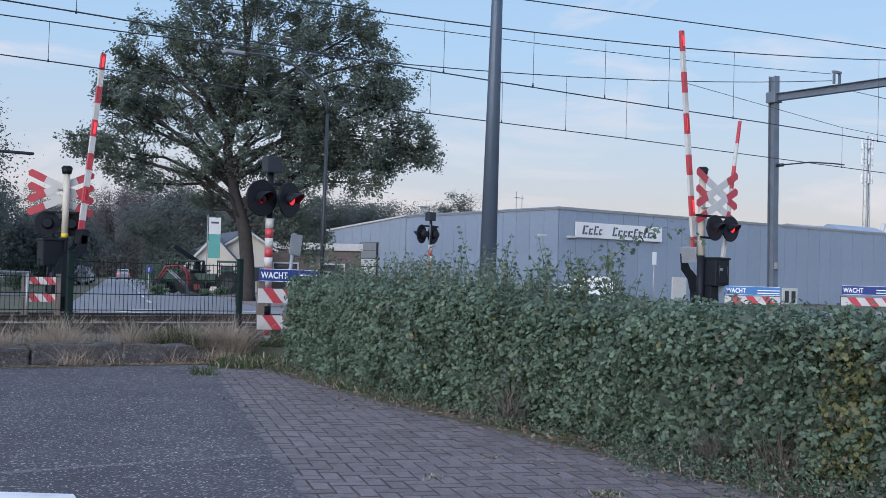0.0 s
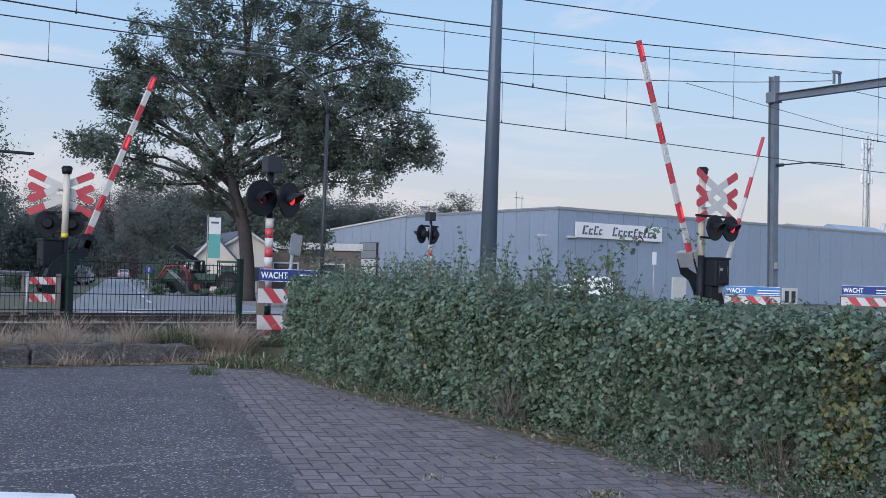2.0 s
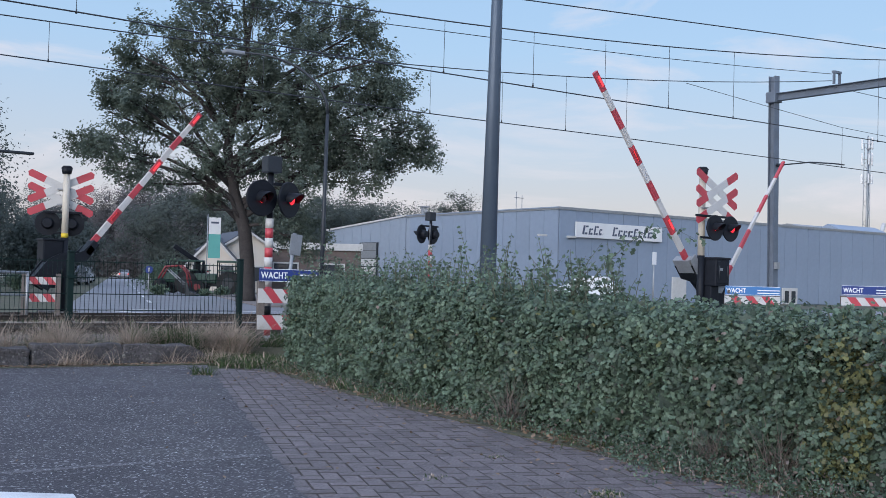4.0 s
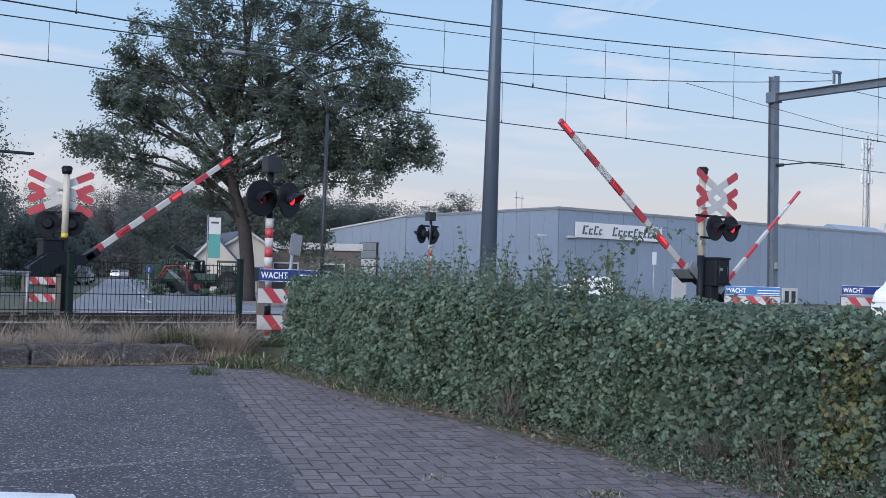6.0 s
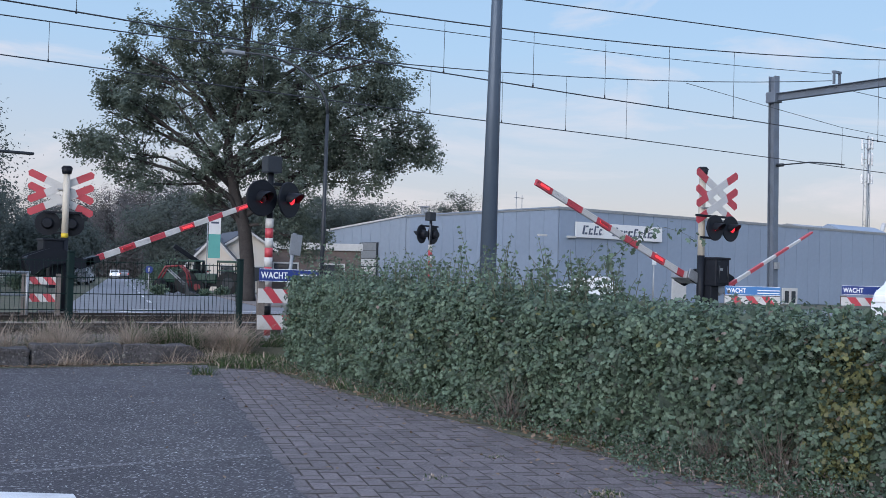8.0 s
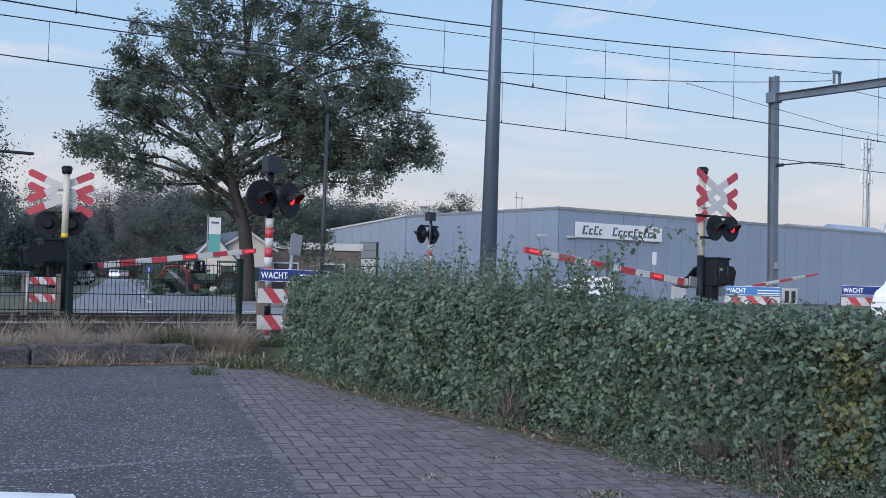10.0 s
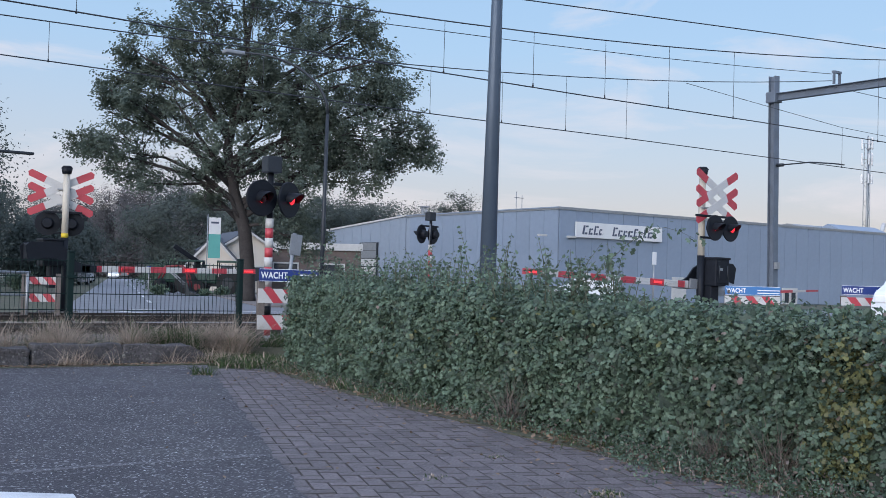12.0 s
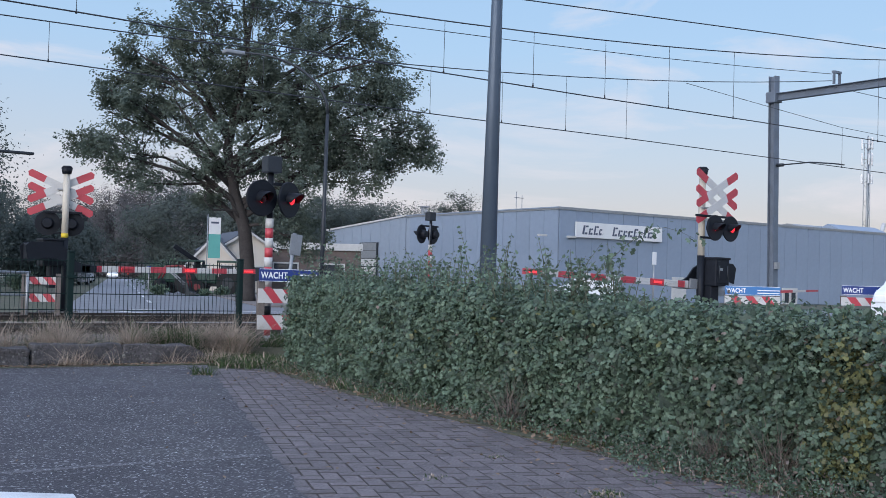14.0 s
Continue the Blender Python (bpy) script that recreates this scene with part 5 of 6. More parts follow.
weeds = tagged(new("hedge_foot_plants"), "small leafy weeds at the foot of the hedge", "weeds", kind="stuff")
wy = np.concatenate([g.uniform(2.5, 13.8, 260), g.uniform(3.4, 6.2, 170)])
wp = np.concatenate([np.array((hedge_x(v) - 0.10 - abs(g.normal()) * (0.13 + 0.12 * (v < 6.0)), v, 0.0)) + np.abs(g.normal(size=(26, 3))) * np.array((0, 0, 0.07)) + g.normal(size=(26, 3)) * np.array((0.06, 0.06, 0)) for v in wy])
leaves("weed_leaf", wp, 0.027, [M_HEDGE, M_HEDGE_BROWN], weeds, g, LEAF_SIMPLE, index=(g.uniform(size=len(wp)) > 0.8).astype(int))


def litter(name, pos, size, label, rng):
    ob = tagged(new(name), label, "leaf litter", kind="stuff")
    leaves("dead_leaf", pos, size, [M_LITTER], ob, rng, LEAF_SIMPLE, facing=np.array((0, 0, 1.6)), lean=0.5)


n = 900
lx = g.uniform(3.0, 7.0, n)
litter("kerb_litter", np.stack([lx, 14.92 - np.abs(g.normal(0, 0.10, n)), g.uniform(0.008, 0.03, n)], 1), 0.05, "dead leaves and stalks along the kerb", g)
n = 2600
ly = g.uniform(2.5, 13.8, n)
litter("hedge_litter", np.stack([np.array([hedge_x(v) for v in ly]) - 0.08 - np.abs(g.normal(0, 0.16, n)), ly, g.uniform(0.006, 0.025, n)], 1), 0.055, "dead leaves along the foot of the hedge", g)
n = 620
ly = g.uniform(3.5, 13.8, n)
litter("scattered_leaves", np.stack([np.array([hedge_x(v) for v in ly]) - 0.2 - g.exponential(0.8, n), ly, g.uniform(0.008, 0.02, n)], 1), 0.035, "a few dead leaves scattered over the paving", g)
strip = [(hedge_x(13.8 - 0.4 * i) - 0.30 - 0.14 * (1 + noise.noise(Vector((i * 0.7, 0, 0)))), 13.8 - 0.4 * i) for i in range(31)]
tagged(link("soil_strip", slab(strip + [(7.0, 1.8), (7.6, 13.8)], -0.02, 0.008), M_SOIL), "bare soil along the foot of the hedge", "soil", kind="structure")

grass_patch("moss_patch", tufts([(4.75, 4.95), (4.83, 4.92), (4.2, 5.9), (5.1, 6.4)], [170, 120, 50, 40], 0.05, g, -0.01), 0.03, [M_STRAW, M_GRASS], "low moss growing in the paving joints", g, 0.005, 0.8, 0.35)

grit = tagged(new("asphalt_grit"), "pale loose grit scattered on the asphalt", "grit", kind="stuff")
n = 900
gy = g.uniform(4.5, 14.5, n)
gx = g.uniform(-0.2, 1.0, n)
leaves("chip", np.stack([1.0 + gy * 0.377 - 0.1 - np.abs(g.normal(0, 2.4, n)) * (0.35 + 0.65 * gx), gy, np.full(n, 0.009)], 1), 0.017, [M_LINE], grit, g, LEAF_SMALL, facing=np.array((0, 0, 3.0)), lean=0.4)

# ---- street lamp, flag, houses, signs ----
lamp = thing("street_lamp", pose(19.8, 35.0, 0.17, 0, 0.4), "tall dark street lamp with a curved arm", "street lamp")
part("pole", add_path(bmesh.new(), [(0, 0, 0), (0, 0, 3.0), (0, 0, 6.9)], [0.09, 0.075, 0.06], 10), M_DARKSTEEL, lamp)
arm = [(0.0 - 2.55 * (1 - math.cos(a)) * 0.95, 1.9 * (1 - math.cos(a)) * 0.95, 6.9 + 2.1 * math.sin(a)) for a in [radians(9 * i) for i in range(11)]]
part("arm", add_path(bmesh.new(), arm, [0.055 - 0.002 * i for i in range(11)], 8), M_DARKSTEEL, lamp)
part("lantern", box((-2.75, 2.05, 9.0), (0.75, 0.4, 0.14), 0.04), M_GREY, lamp, m=pose(0, 0, 0))
lamp2 = thing("street_lamp", pose(7.1, 31.4, 0.17), "dark street lamp with a flat arm", "street lamp")
part("pole", tube((0, 0, 0), (0, 0, 4.2), 0.06, 0.05), M_DARKSTEEL, lamp2)
part("lantern", box((0.75, -0.45, 4.18), (1.5, 0.2, 0.07), 0.02), M_DARKSTEEL, lamp2, m=pose(0, 0, 0, 0, 0, 0))

flag = thing("banner_flag", pose(25.05, 55.85, 0.17), "white and teal banner on a pole", "banner")
part("pole", tube((-0.32, 0.2, 0), (-0.32, 0.2, 4.3), 0.03), M_GREY, flag)
bm = bmesh.new()
add_box(bm, (0, 0, 3.68), (0.62, 0.02, 0.89), mat=0)
add_box(bm, (0, 0, 2.6), (0.62, 0.02, 1.27), mat=1)
banner = part("cloth", bm, [M_FLAGWHITE, M_TEAL], flag, m=pose(0, 0, 0, 0, 0, -30))
part("faded_print", box((0, -0.015, 3.85), (0.4, 0.01, 0.10)), M_SIGNINK, banner)


def house(x, y, rz, w, d, eave, ridge, label, wall=M_PLASTER, seed=0):
    """House with a gable to the front, a tiled roof, windows and a door."""
    ob = thing("house", pose(x, y, 0.17, 0, 0, rz), label, "house", "houses")
    part("wall", add_prism(bmesh.new(), [(-w / 2, 0), (w / 2, 0), (w / 2, eave), (0, ridge), (-w / 2, eave)], 0, d), wall, ob)
    for s in (-1, 1):
        bm = bmesh.new()
        a = math.atan2(ridge - eave, w / 2)
        n = math.hypot(w / 2, ridge - eave) + 0.35
        add_box(bm, (n / 2, d / 2 - 0.1, 0.06), (n, d + 0.5, 0.12))
        m = pose(0, 0, ridge) @ (Matrix.Identity(4) if s > 0 else Matrix.Rotation(math.pi, 4, "Z") @ pose(0, -d + 0.2, 0)) @ Matrix.Rotation(a, 4, "Y")
        part("roof_slope", bm, M_ROOFDARK, ob, m=m)
        bm = bmesh.new()
        add_box(bm, (n / 2, -0.36, 0.0), (n, 0.05, 0.13))
        part("barge_board", bm, M_WHITE, ob, m=pose(0, 0, ridge) @ Matrix.Rotation(a if s > 0 else math.pi - a, 4, "Y"))
    for wx, wz in ((-w * 0.26, 1.2), (w * 0.26, 1.2)):
        win = part("window", box((wx, -0.03, wz), (1.0, 0.1, 1.1), 0.02), M_WHITE, ob)
        part("pane", box((wx, -0.09, wz), (0.8, 0.03, 0.9)), M_GLASS, win)
    return ob


house(30.0, 66.9, -29, 3.3, 6, 1.7, 3.5, "cream gabled house with a dark tiled roof")
house(32.6, 67.6, -14, 3.4, 8, 2.9, 4.0, "cream house with a dark tiled roof")
shop = thing("low_building", pose(38.6, 69.2, 0.17, 0, 0, -30), "low brown brick building with a white fascia", "building")
part("wall", box((0, 3, 1.6), (6.4, 6, 3.2), 0.03), M_BRICK, shop)
part("fascia", box((0, -0.08, 3.25), (6.6, 0.16, 0.5), 0.03), M_WHITE, shop)
for x in (-2.0, 1.2):
    wnd = part("window", box((x, -0.04, 1.5), (1.8, 0.1, 1.2), 0.02), M_WHITE, shop)
    part("pane", box((x, -0.1, 1.5), (1.6, 0.03, 1.0)), M_GLASS, wnd)


def round_sign(x, y, h, r, film, label, rz=-20):
    ob = thing("traffic_sign", pose(x, y, 0.17, 0, 0, rz), label, "traffic sign", "traffic signs")
    part("post", tube((0, 0, 0), (0, 0, h), 0.03), M_GREY, ob)
    part("plate", tube((0, -0.04, h - r), (0, -0.055, h - r), r, r, 20), film, ob)
    bm = bmesh.new()
    add_box(bm, (0, -0.062, h - r), (r * 0.25, 0.01, r * 1.0))
    part("symbol", bm, M_LETTER, ob)


round_sign(18.56, 48.2, 1.40, 0.17, M_BLUE, "round blue traffic sign on a grey post")
sgn = thing("notice_sign", pose(9.1, 17.4, 0.17, 0, 6), "grey notice plate on a leaning post", "sign")
part("post", tube((0, 0, 0), (0, 0, 1.85), 0.03), M_GREY, sgn)
part("plate", box((0.03, -0.03, 1.65), (0.22, 0.02, 0.36), 0.01), M_GREY, sgn)
sgn = thing("notice_sign", pose(39.6, 38.0, 0.17), "pale notice plate on a thin post", "sign")
part("post", tube((0, 0, 0), (0, 0, 2.4), 0.04), M_GREY, sgn)
part("plate", box((0, -0.03, 2.45), (0.28, 0.02, 0.6), 0.01), M_FLAGWHITE, sgn)
rail_l = thing("hand_rail", pose(2.0, 24.2, 0.17), "galvanised pipe rail beside the footpath gate", "railing")
for x in (0, 2.3, 4.7):
    part("post", tube((x, 0, 0), (x, 0, 1.02), 0.03), M_GREY, rail_l)
part("top_rail", tube((0, 0, 1.02), (4.75, 0, 1.02), 0.03), M_GREY, rail_l)
part("mid_rail", tube((0, 0, 0.55), (4.75, 0, 0.55), 0.025), M_GREY, rail_l)


# ---- vehicles ----
def car(name, m, label, paint, length=4.3, width=1.78, height=1.5, lit_front=False, lit_rear=False, van=False):
    """A car that points along +x, wheels on z = 0."""
    ob = thing(name, m, label, "car", "cars")
    L, h = length, height
    if van:
        prof = [(-L / 2, 0.3), (-L / 2, h * 0.95), (-L / 2 + 0.15, h), (L * 0.26, h), (L * 0.31, h * 0.97), (L * 0.41, h * 0.58), (L * 0.475, h * 0.5), (L / 2, h * 0.4), (L / 2, 0.28), (L * 0.4, 0.22), (-L * 0.4, 0.22)]
        glass = [(L * 0.05, h * 0.58), (L * 0.05, h * 0.9), (L * 0.2, h * 0.9), (L * 0.33, h * 0.58)]
    else:
        prof = [(-L / 2, 0.35), (-L / 2 + 0.02, h * 0.58), (-L * 0.42, h * 0.66), (-L * 0.33, h * 0.95), (-L * 0.22, h), (L * 0.05, h * 0.99), (L * 0.13, h * 0.94), (L * 0.27, h * 0.64), (L * 0.44, h * 0.54), (L / 2 - 0.02, h * 0.42), (L / 2, 0.3), (L * 0.4, 0.22), (-L * 0.4, 0.22)]
        glass = [(-L * 0.36, h * 0.66), (-L * 0.28, h * 0.92), (L * 0.08, h * 0.92), (L * 0.22, h * 0.66)]
    bm = add_prism(bmesh.new(), prof, -width / 2, width / 2)
    for v in bm.verts:
        if v.co.z > h * 0.62:
            v.co.y *= 0.86
    bmesh.ops.bevel(bm, geom=bm.edges[:], offset=0.05, segments=3, affect="EDGES", profile=0.6)
    part("body", bm, paint, ob, smooth=False)
    for s in (-1, 1):
        bm = add_prism(bmesh.new(), glass, -0.01, 0.01)
        part("side_window", bm, M_GLASS, ob, m=pose(0, s * width * 0.455, 0, s * 6))
    front, rear = (L * 0.20, h * 0.8) if not van else (L * 0.31, h * 0.76), (-L * 0.375, h * 0.8)
    slope = math.degrees(math.atan2(L * 0.14, h * 0.3))
    part("windscreen", box((0, 0, 0), (0.03, width * 0.72, h * 0.34), 0.01), M_GLASS, ob, m=pose(front[0] + 0.03, 0, front[1], 0, -slope))
    part("rear_window", box((0, 0, 0), (0.03, width * 0.7, h * 0.28), 0.01), M_GLASS, ob, m=pose(rear[0] - 0.02, 0, rear[1], 0, 17 if not van else 0))
    for sx in (-0.31, 0.32):
        for sy in (-1, 1):
            w = part("wheel", tube((0, -0.1, 0), (0, 0.1, 0), 0.31, 0.31, 20), M_TYRE, ob, m=pose(L * sx, sy * (width / 2 - 0.08), 0.31))
            part("rim", tube((0, sy * 0.08, 0), (0, sy * 0.115, 0), 0.2, 0.19, 16), M_GREY, w)
    for sy in (-1, 1):
        part("headlight", box((L / 2 - 0.03, sy * width * 0.36, h * 0.44), (0.1, 0.32, 0.15), 0.03), M_HEADLIGHT if lit_front else M_LETTER, ob)
        part("tail_light", box((-L / 2 + 0.02, sy * width * 0.4, h * 0.52), (0.08, 0.18, 0.22), 0.02), M_TAIL if lit_rear else M_LENS, ob)
    return ob


HEADING = math.degrees(math.atan2(0.942, 0.335))
PARKED = [(27.42, 86.91, 60, M_CARGREY), (32.27, 100.4, 62, M_CARWHITE), (38.73, 118.68, 66, M_CARGREY)]
for x, y, rz, paint in PARKED:
    car("parked_car", pose(x, y, 0.2, 0, 0, rz), "parked car beside the road", paint)
van_far = car("parked_car", pose(31.2, 112.9, 0.2, 0, 0, 30), "white van parked among the trees", M_CARWHITE, 5.2, 1.9, 2.4, van=True)
car("parked_car", pose(46.49, 50.37, 0.2, 0, 0, 150), "white car parked before the warehouse", M_CARWHITE, 4.3, 1.8, 1.62)
CAR_A = car("approaching_car", pose(47.0, 150.0, 0.2, 0, 0, HEADING + 180), "pale car with lit headlights on the road", M_CARWHITE, lit_front=True)
CAR_B = car("leaving_car", pose(52.0, 158.0, 0.2, 0, 0, HEADING), "dark car with lit tail lights on the road", M_CARGREY, lit_rear=True)
WAITING = car("waiting_van", pose(21.0, 11.0, 0.1, 0, 0, 180), "white van that stops before the crossing", M_CARWHITE, 4.8, 1.9, 2.15, van=True)


def tractor(m, label, paint, big=1.0):
    """A farm tractor that points along +x."""
    ob = thing("tractor", m @ Matrix.Scale(0.85, 4), label, "tractor", "farm machines")
    part("bonnet", box((0.75, 0, 1.0), (1.5, 0.75, 0.62), 0.12), paint, ob)
    part("chassis", box((0.1, 0, 0.65), (2.9, 0.5, 0.3), 0.05), M_BLACK, ob)
    cab = part("cab_floor", box((-0.6, 0, 1.08), (1.15, 1.2, 0.1), 0.02), M_BLACK, ob)
    part("seat", box((-0.8, 0, 1.32), (0.45, 0.5, 0.4), 0.08), M_BLACK, cab)
    part("steering_wheel", tube((-0.2, 0, 1.52), (-0.17, 0, 1.55), 0.2, 0.2, 14), M_BLACK, cab)
    part("cab_roof", box((-0.6, 0, 2.08), (1.25, 1.3, 0.12), 0.04), paint, cab)
    for x in (-1.17, -0.04):
        for y in (-0.6, 0.6):
            part("cab_post", box((x, y, 1.55), (0.07, 0.07, 1.0)), M_BLACK, cab)
    for y in (-1, 1):
        w = part("rear_wheel", tube((0, -0.22, 0), (0, 0.22, 0), 0.72, 0.72, 24), M_TYRE, ob, m=pose(-0.75, y * 0.85, 0.72))
        part("rim", tube((0, y * 0.2, 0), (0, y * 0.24, 0), 0.38, 0.36, 16), M_DARKSTEEL, w)
        w = part("front_wheel", tube((0, -0.15, 0), (0, 0.15, 0), 0.45, 0.45, 20), M_TYRE, ob, m=pose(1.15, y * 0.8, 0.45))
        part("rim", tube((0, y * 0.13, 0), (0, y * 0.17, 0), 0.22, 0.2, 14), M_CARRED, w)
        part("mudguard", box((-0.75, y * 0.85, 1.5), (1.3, 0.45, 0.08), 0.03), paint, ob)
    part("exhaust", tube((0.9, 0.3, 1.3), (0.9, 0.3, 2.1), 0.04), M_BLACK, ob)
    part("rear_lamp", box((-1.35, -0.75, 1.45), (0.06, 0.15, 0.15)), M_CARRED, ob)
    return ob


tractor(pose(25.5, 56.3, 0.2, 0, 0, 150), "dark green tractor parked beside the road", M_MACHINE)
tractor(pose(24.2, 57.9, 0.2, 0, 0, 128), "dark green tractor parked beside the road", M_MACHINE)


def front_loader(m):
    """Red loader frame with bent lift arms and a dark bucket on the ground."""
    ob = thing("front_loader", m, "red loader frame with bent lift arms", "farm machine", "farm machines")
    for y in (-0.55, 0.55):
        part("lift_arm", add_path(bmesh.new(), [(-0.75, y, 0.35), (-0.6, y, 1.15), (-0.25, y, 1.5), (0.45, y, 1.4), (0.8, y, 0.75)], 0.05, 8), M_CARRED, ob)
        part("ram", tube((-0.5, y * 0.9, 0.5), (0.35, y * 0.9, 1.25), 0.04, 0.03, 8), M_GREY, ob)
    for x, z in ((-0.6, 1.15), (0.45, 1.4)):
        part("cross_tube", tube((x, -0.55, z), (x, 0.55, z), 0.06, 0.06, 10), M_CARRED, ob)
    part("bucket", add_prism(bmesh.new(), [(-1.25, 0.0), (-0.6, 0.0), (-0.55, 0.6), (-0.7, 0.62), (-0.8, 0.18)], -0.8, 0.8), M_DARKSTEEL, ob)
    part("stand", box((0.75, 0, 0.4), (0.25, 1.2, 0.8), 0.04), M_BLACK, ob)


front_loader(pose(22.6, 55.0, 0.2, 0, 0, 150))
loader = thing("loader_arm", pose(24.6, 57.6, 0.2, 0, 0, 170), "black raised machine arm", "machine arm")
part("boom_arm", box((0, 0, 0), (1.7, 0.2, 0.24), 0.04), M_BLACK, loader, m=pose(0.3, 0, 2.1, 0, -32))
part("base", box((-0.3, 0, 0.85), (0.35, 0.4, 1.7), 0.06, taper=0.7), M_BLACK, loader)

for x, y, h, seed in ((23.6, 53.6, 0.4, 41), (24.4, 53.2, 0.55, 42), (25.3, 63.4, 2.0, 43), (25.4, 52.7, 0.5, 44), (16.2, 60.0, 1.1, 45), (21.1, 53.5, 0.6, 46)):
    rs = np.random.default_rng(seed)
    sh = thing("shrub", pose(x, y, 0.17), "low green roadside shrub", "shrub", "shrubs")
    stems = bmesh.new()
    for _ in range(7):
        e = rs.normal(size=3) * h * 0.3
        add_path(stems, [(0, 0, 0), (e[0] * 0.5, e[1] * 0.5, h * 0.4), (e[0], e[1], h * 0.8)], [0.02, 0.015, 0.006], 5)
    part("stem", stems, M_TWIG, sh)
    count = int(1300 * max(1.0, h * h))
    d = rs.normal(size=(count, 3))
    d /= np.linalg.norm(d, axis=1)[:, None]
    leaves("leafage", d * (rs.uniform(0.3, 1, count) ** 0.5)[:, None] * np.array((h * 0.75, h * 0.75, h * 0.5)) * rs.uniform(0.85, 1.15, (count, 1)) * np.array([0.85 + 0.9 * noise.noise(Vector(q) * 1.9 + Vector((seed, 0, 0))) for q in d])[:, None] + (0, 0, h * 0.45), 0.12, [M_HEDGE], sh, rs)

# ---- paving ----
def paving():
    """Herringbone concrete pavers between the asphalt and the hedge."""
    bed = slab([EDGE0, EDGE1, (7.4, 14.2), (7.4, -0.03)], -0.06, -0.03)
    path = tagged(link("pavement", bed, M_JOINT), "grey herringbone concrete paving", "pavement", kind="structure")
    L, Wd, gap = 0.236, 0.118, 0.007
    bm = box((0, 0, -0.025), (L - gap, Wd - gap, 0.075))
    top = [e for e in bm.edges if all(v.co.z > 0 for v in e.verts)]
    bmesh.ops.bevel(bm, geom=top, offset=0.0035, segments=1, affect="EDGES")
    for f in bm.faces:
        f.normal_update()
        f.material_index = 1 if 0.1 < f.normal.z < 0.95 else 0
    base_i = [f.material_index for f in bm.faces]
    mesh = bpy.data.meshes.new("paver")
    bm.to_mesh(mesh)
    mesh.materials.append(M_PAVER)
    mesh.materials.append(M_JOINT)
    base_v = np.array([v.co[:] for v in bm.verts])
    base_f = [[v.index for v in f.verts] for f in bm.faces]
    bm.free()
    rng = np.random.default_rng(3)
    ang = math.atan2(0.936, 0.353)
    ca, sa = math.cos(ang), math.sin(ang)
    spots = []
    for i in range(-170, 170):
        for j in range(-170, 170):
            # herringbone cell
            for horizontal in (True, False):
                if horizontal:
                    u, v = (i + 2 * 0) * Wd + Wd, j * Wd + Wd / 2
                    if (i - j) % 4 != 0:
                        continue
                    u, v, r = i * Wd + L / 2, j * Wd + Wd / 2, 0.0
                else:
                    if (i - j) % 4 != 2:
                        continue
                    u, v, r = i * Wd + Wd / 2 + 0.0, j * Wd + L / 2 - Wd, 90.0
                x, y = 5.0 + u * ca - v * sa, 8.0 + u * sa + v * ca
                if not -7.5 < y < 14.0:
                    continue
                ex = EDGE0[0] + (EDGE1[0] - EDGE0[0]) * (y - EDGE0[1]) / (EDGE1[1] - EDGE0[1])
                if x < max(ex - 0.12, 0.9) or x > hedge_x(y) + 0.05:
                    continue
                spots.append((x, y, r))
    near = [s for s in spots if 4.3 < s[1] < 8.2]
    near.sort(key=lambda s: s[1])
    chosen, rest = set(near[:300]), []
    for s in spots:
        z, tx, ty = rng.normal(-0.013, 0.0015), rng.normal(0, 0.5), rng.normal(0, 0.5)
        m = pose(s[0], s[1], z, tx, ty, s[2] + math.degrees(ang))
        if s in chosen:
            p = new("paver", mesh)
            p.parent, p.matrix_basis = path, m
        else:
            rest.append(np.array(m))
    vs, fs, ix = [], [], []
    for m in rest:
        o = len(vs)
        vs += (base_v @ m[:3, :3].T + m[:3, 3]).tolist()
        fs += [[k + o for k in f] for f in base_f]
        ix += base_i
    ob = facets("pavers", vs, fs, None, path, mats=[M_PAVER, M_JOINT], index=ix)
    tagged(ob, kind="stuff")


paving()

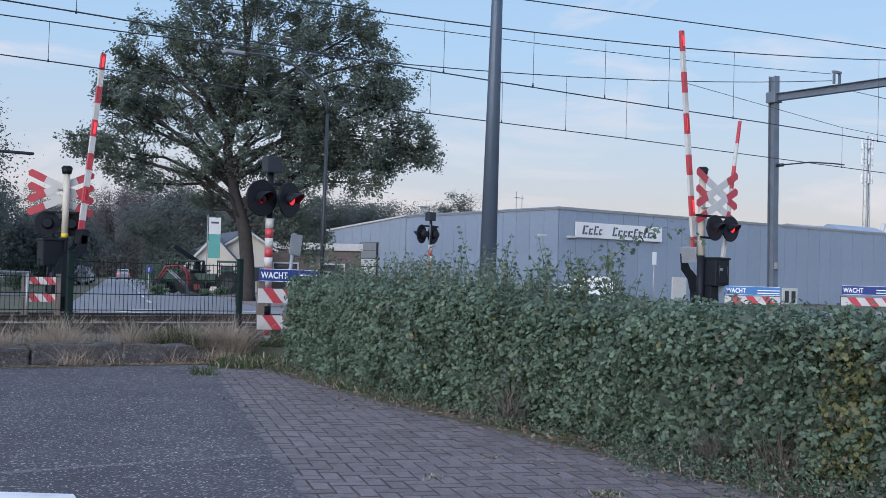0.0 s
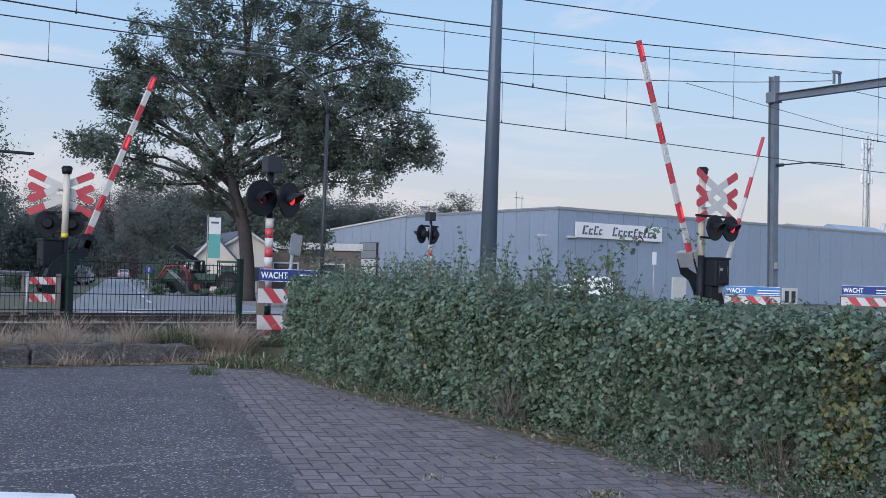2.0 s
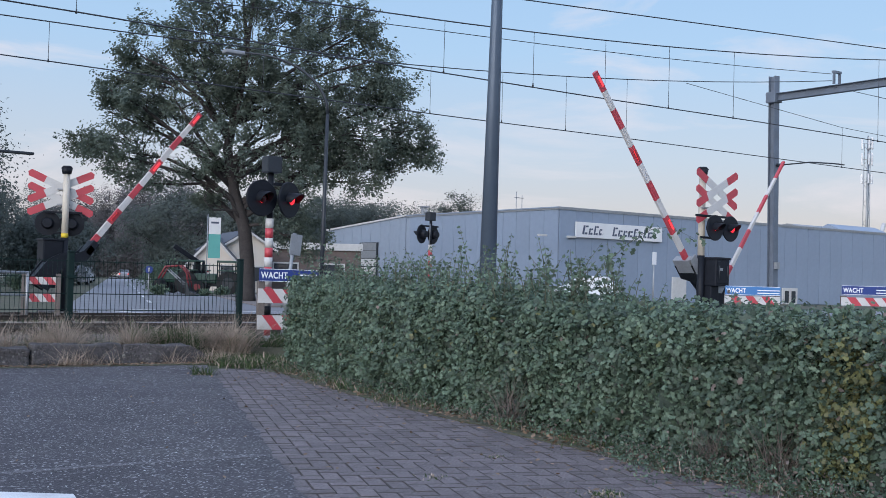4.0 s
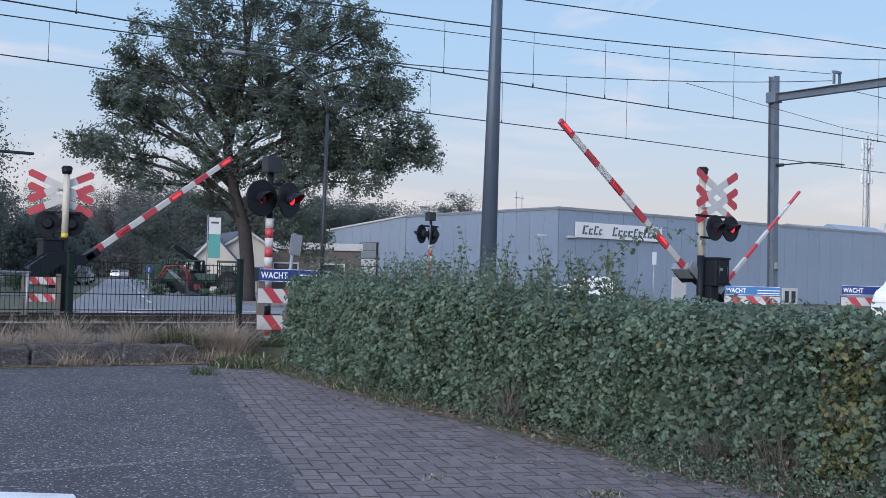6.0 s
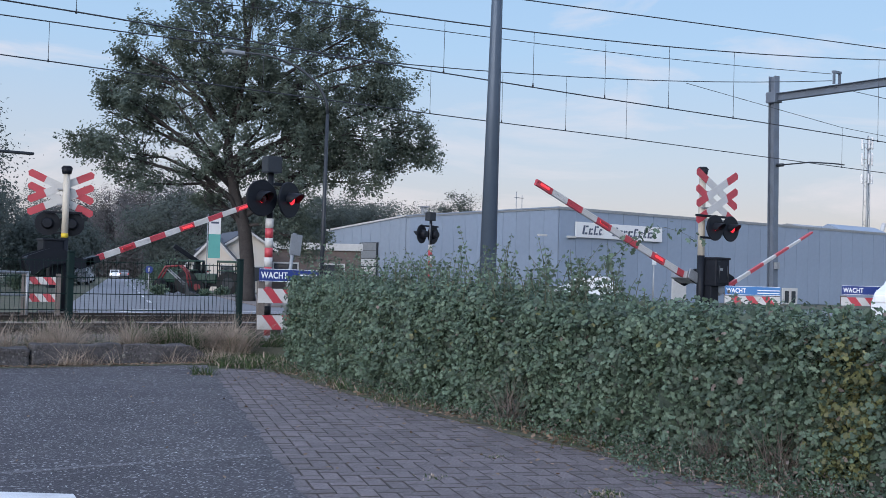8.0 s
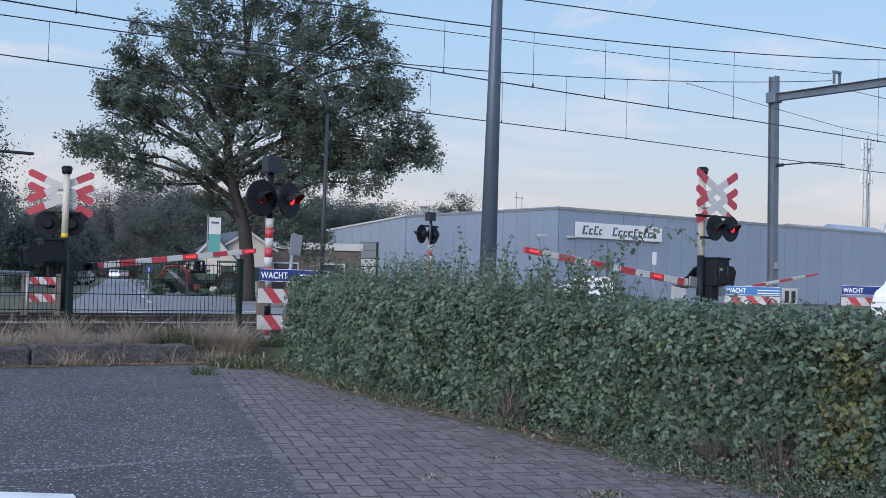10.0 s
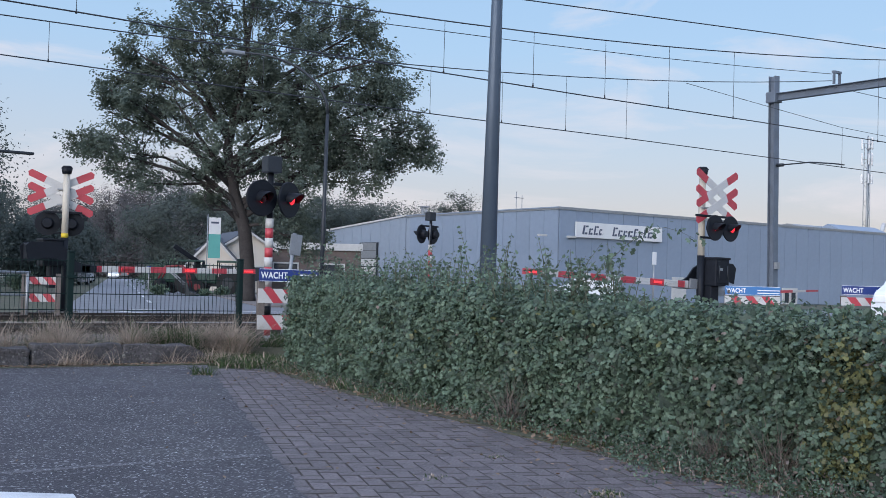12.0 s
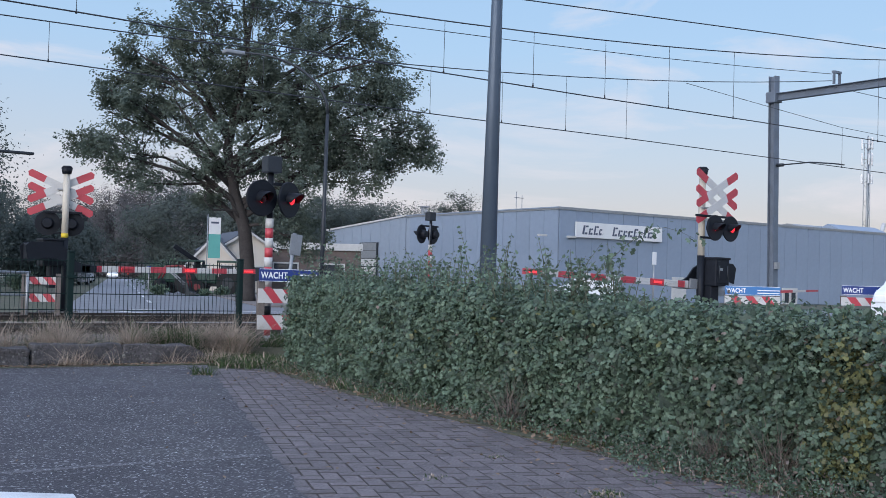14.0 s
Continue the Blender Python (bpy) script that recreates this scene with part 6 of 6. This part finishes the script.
# ---- what moves ----
BOOM_ANGLES = {
    "L": [(0.0, 84.8), (0.35, 84.7), (0.6, 83.2), (1.0, 78.2), (1.5, 73.4), (3.0, 60.4), (5.3, 41.6), (6.5, 32.0), (7.5, 24.2), (8.2, 19.7), (10.3, 4.8), (10.6, 2.6), (10.85, 1.1), (11.1, 0.7), (14.0, 0.7)],
    "R": [(0.0, 83.0), (0.35, 82.9), (0.6, 81.5), (1.0, 77.2), (1.5, 72.1), (3.0, 59.4), (5.3, 40.8), (6.5, 32.0), (7.5, 24.3), (8.2, 19.3), (10.3, 4.3), (10.6, 2.6), (10.85, 2.0), (11.1, 1.9), (14.0, 1.9)],
    "B": [(0.0, 80.6), (0.35, 80.5), (0.6, 79.6), (1.0, 75.9), (1.5, 71.2), (3.0, 59.5), (5.3, 44.4), (6.5, 35.2), (7.5, 26.8), (8.2, 21.6), (10.3, 5.4), (10.6, 3.2), (10.85, 2.1), (11.1, 1.8), (14.0, 1.8)],
}


def motions():
    for boom, at, key, sign in BOOMS:
        walk(boom, [(t, at @ pose(0, 0, 0, 0, sign * a)) for t, a in BOOM_ANGLES[key]])
    for lamp_part, at, first_half in FLASHERS:
        rows, t = [], FLASH_START - FLASH_PERIOD
        turn = 1.0 / FPS
        state = 180.0 if first_half else 0.0
        rows.append((0.0, at @ pose(0, 0, 0, 0, 0, state)))
        while t < 14.0:
            for k, half in ((0, True), (0.5, False)):
                s = t + k * FLASH_PERIOD
                goal = 0.0 if half == first_half else 180.0
                if 0.1 < s < 13.96 and goal != state:
                    s = round(s * FPS) / FPS
                    for i, f in enumerate((0.0, 1 / 3, 2 / 3, 1.0)):
                        rows.append((s - 2 * turn + i * turn, at @ pose(0, 0, 0, 0, 0, state + (goal - state) * f)))
                    state = goal
            t += FLASH_PERIOD
        rows.append((14.0, at @ pose(0, 0, 0, 0, 0, state)))
        walk(lamp_part, rows)
    spin = HEADING + 180
    walk(CAR_A, [(0.0, pose(0.348 * 255, 0.984 * 255, 0.2, 0, 0, spin)), (3.0, pose(0.348 * 236, 0.984 * 236, 0.2, 0, 0, spin)), (8.0, pose(0.3475 * 208, 0.984 * 208, 0.2, 0, 0, spin)), (14.0, pose(0.3455 * 190, 0.984 * 190, 0.2, 0, 0, spin))])
    walk(CAR_B, [(0.0, pose(0.353 * 160, 0.978 * 160, 0.2, 0, 0, HEADING)), (3.0, pose(0.3535 * 186, 0.978 * 186, 0.2, 0, 0, HEADING)), (14.0, pose(0.354 * 230, 0.978 * 230, 0.2, 0, 0, HEADING))])
    walk(WAITING, [(0.0, pose(36.0, 12.0, 0.2, 0, 0, 180)), (3.2, pose(25.5, 12.0, 0.2, 0, 0, 180)), (5.3, pose(22.35, 12.0, 0.2, 0, 0, 180)), (5.8, pose(21.85, 12.0, 0.2, 0, 0, 180)), (14.0, pose(21.85, 12.0, 0.2, 0, 0, 180))])


motions()
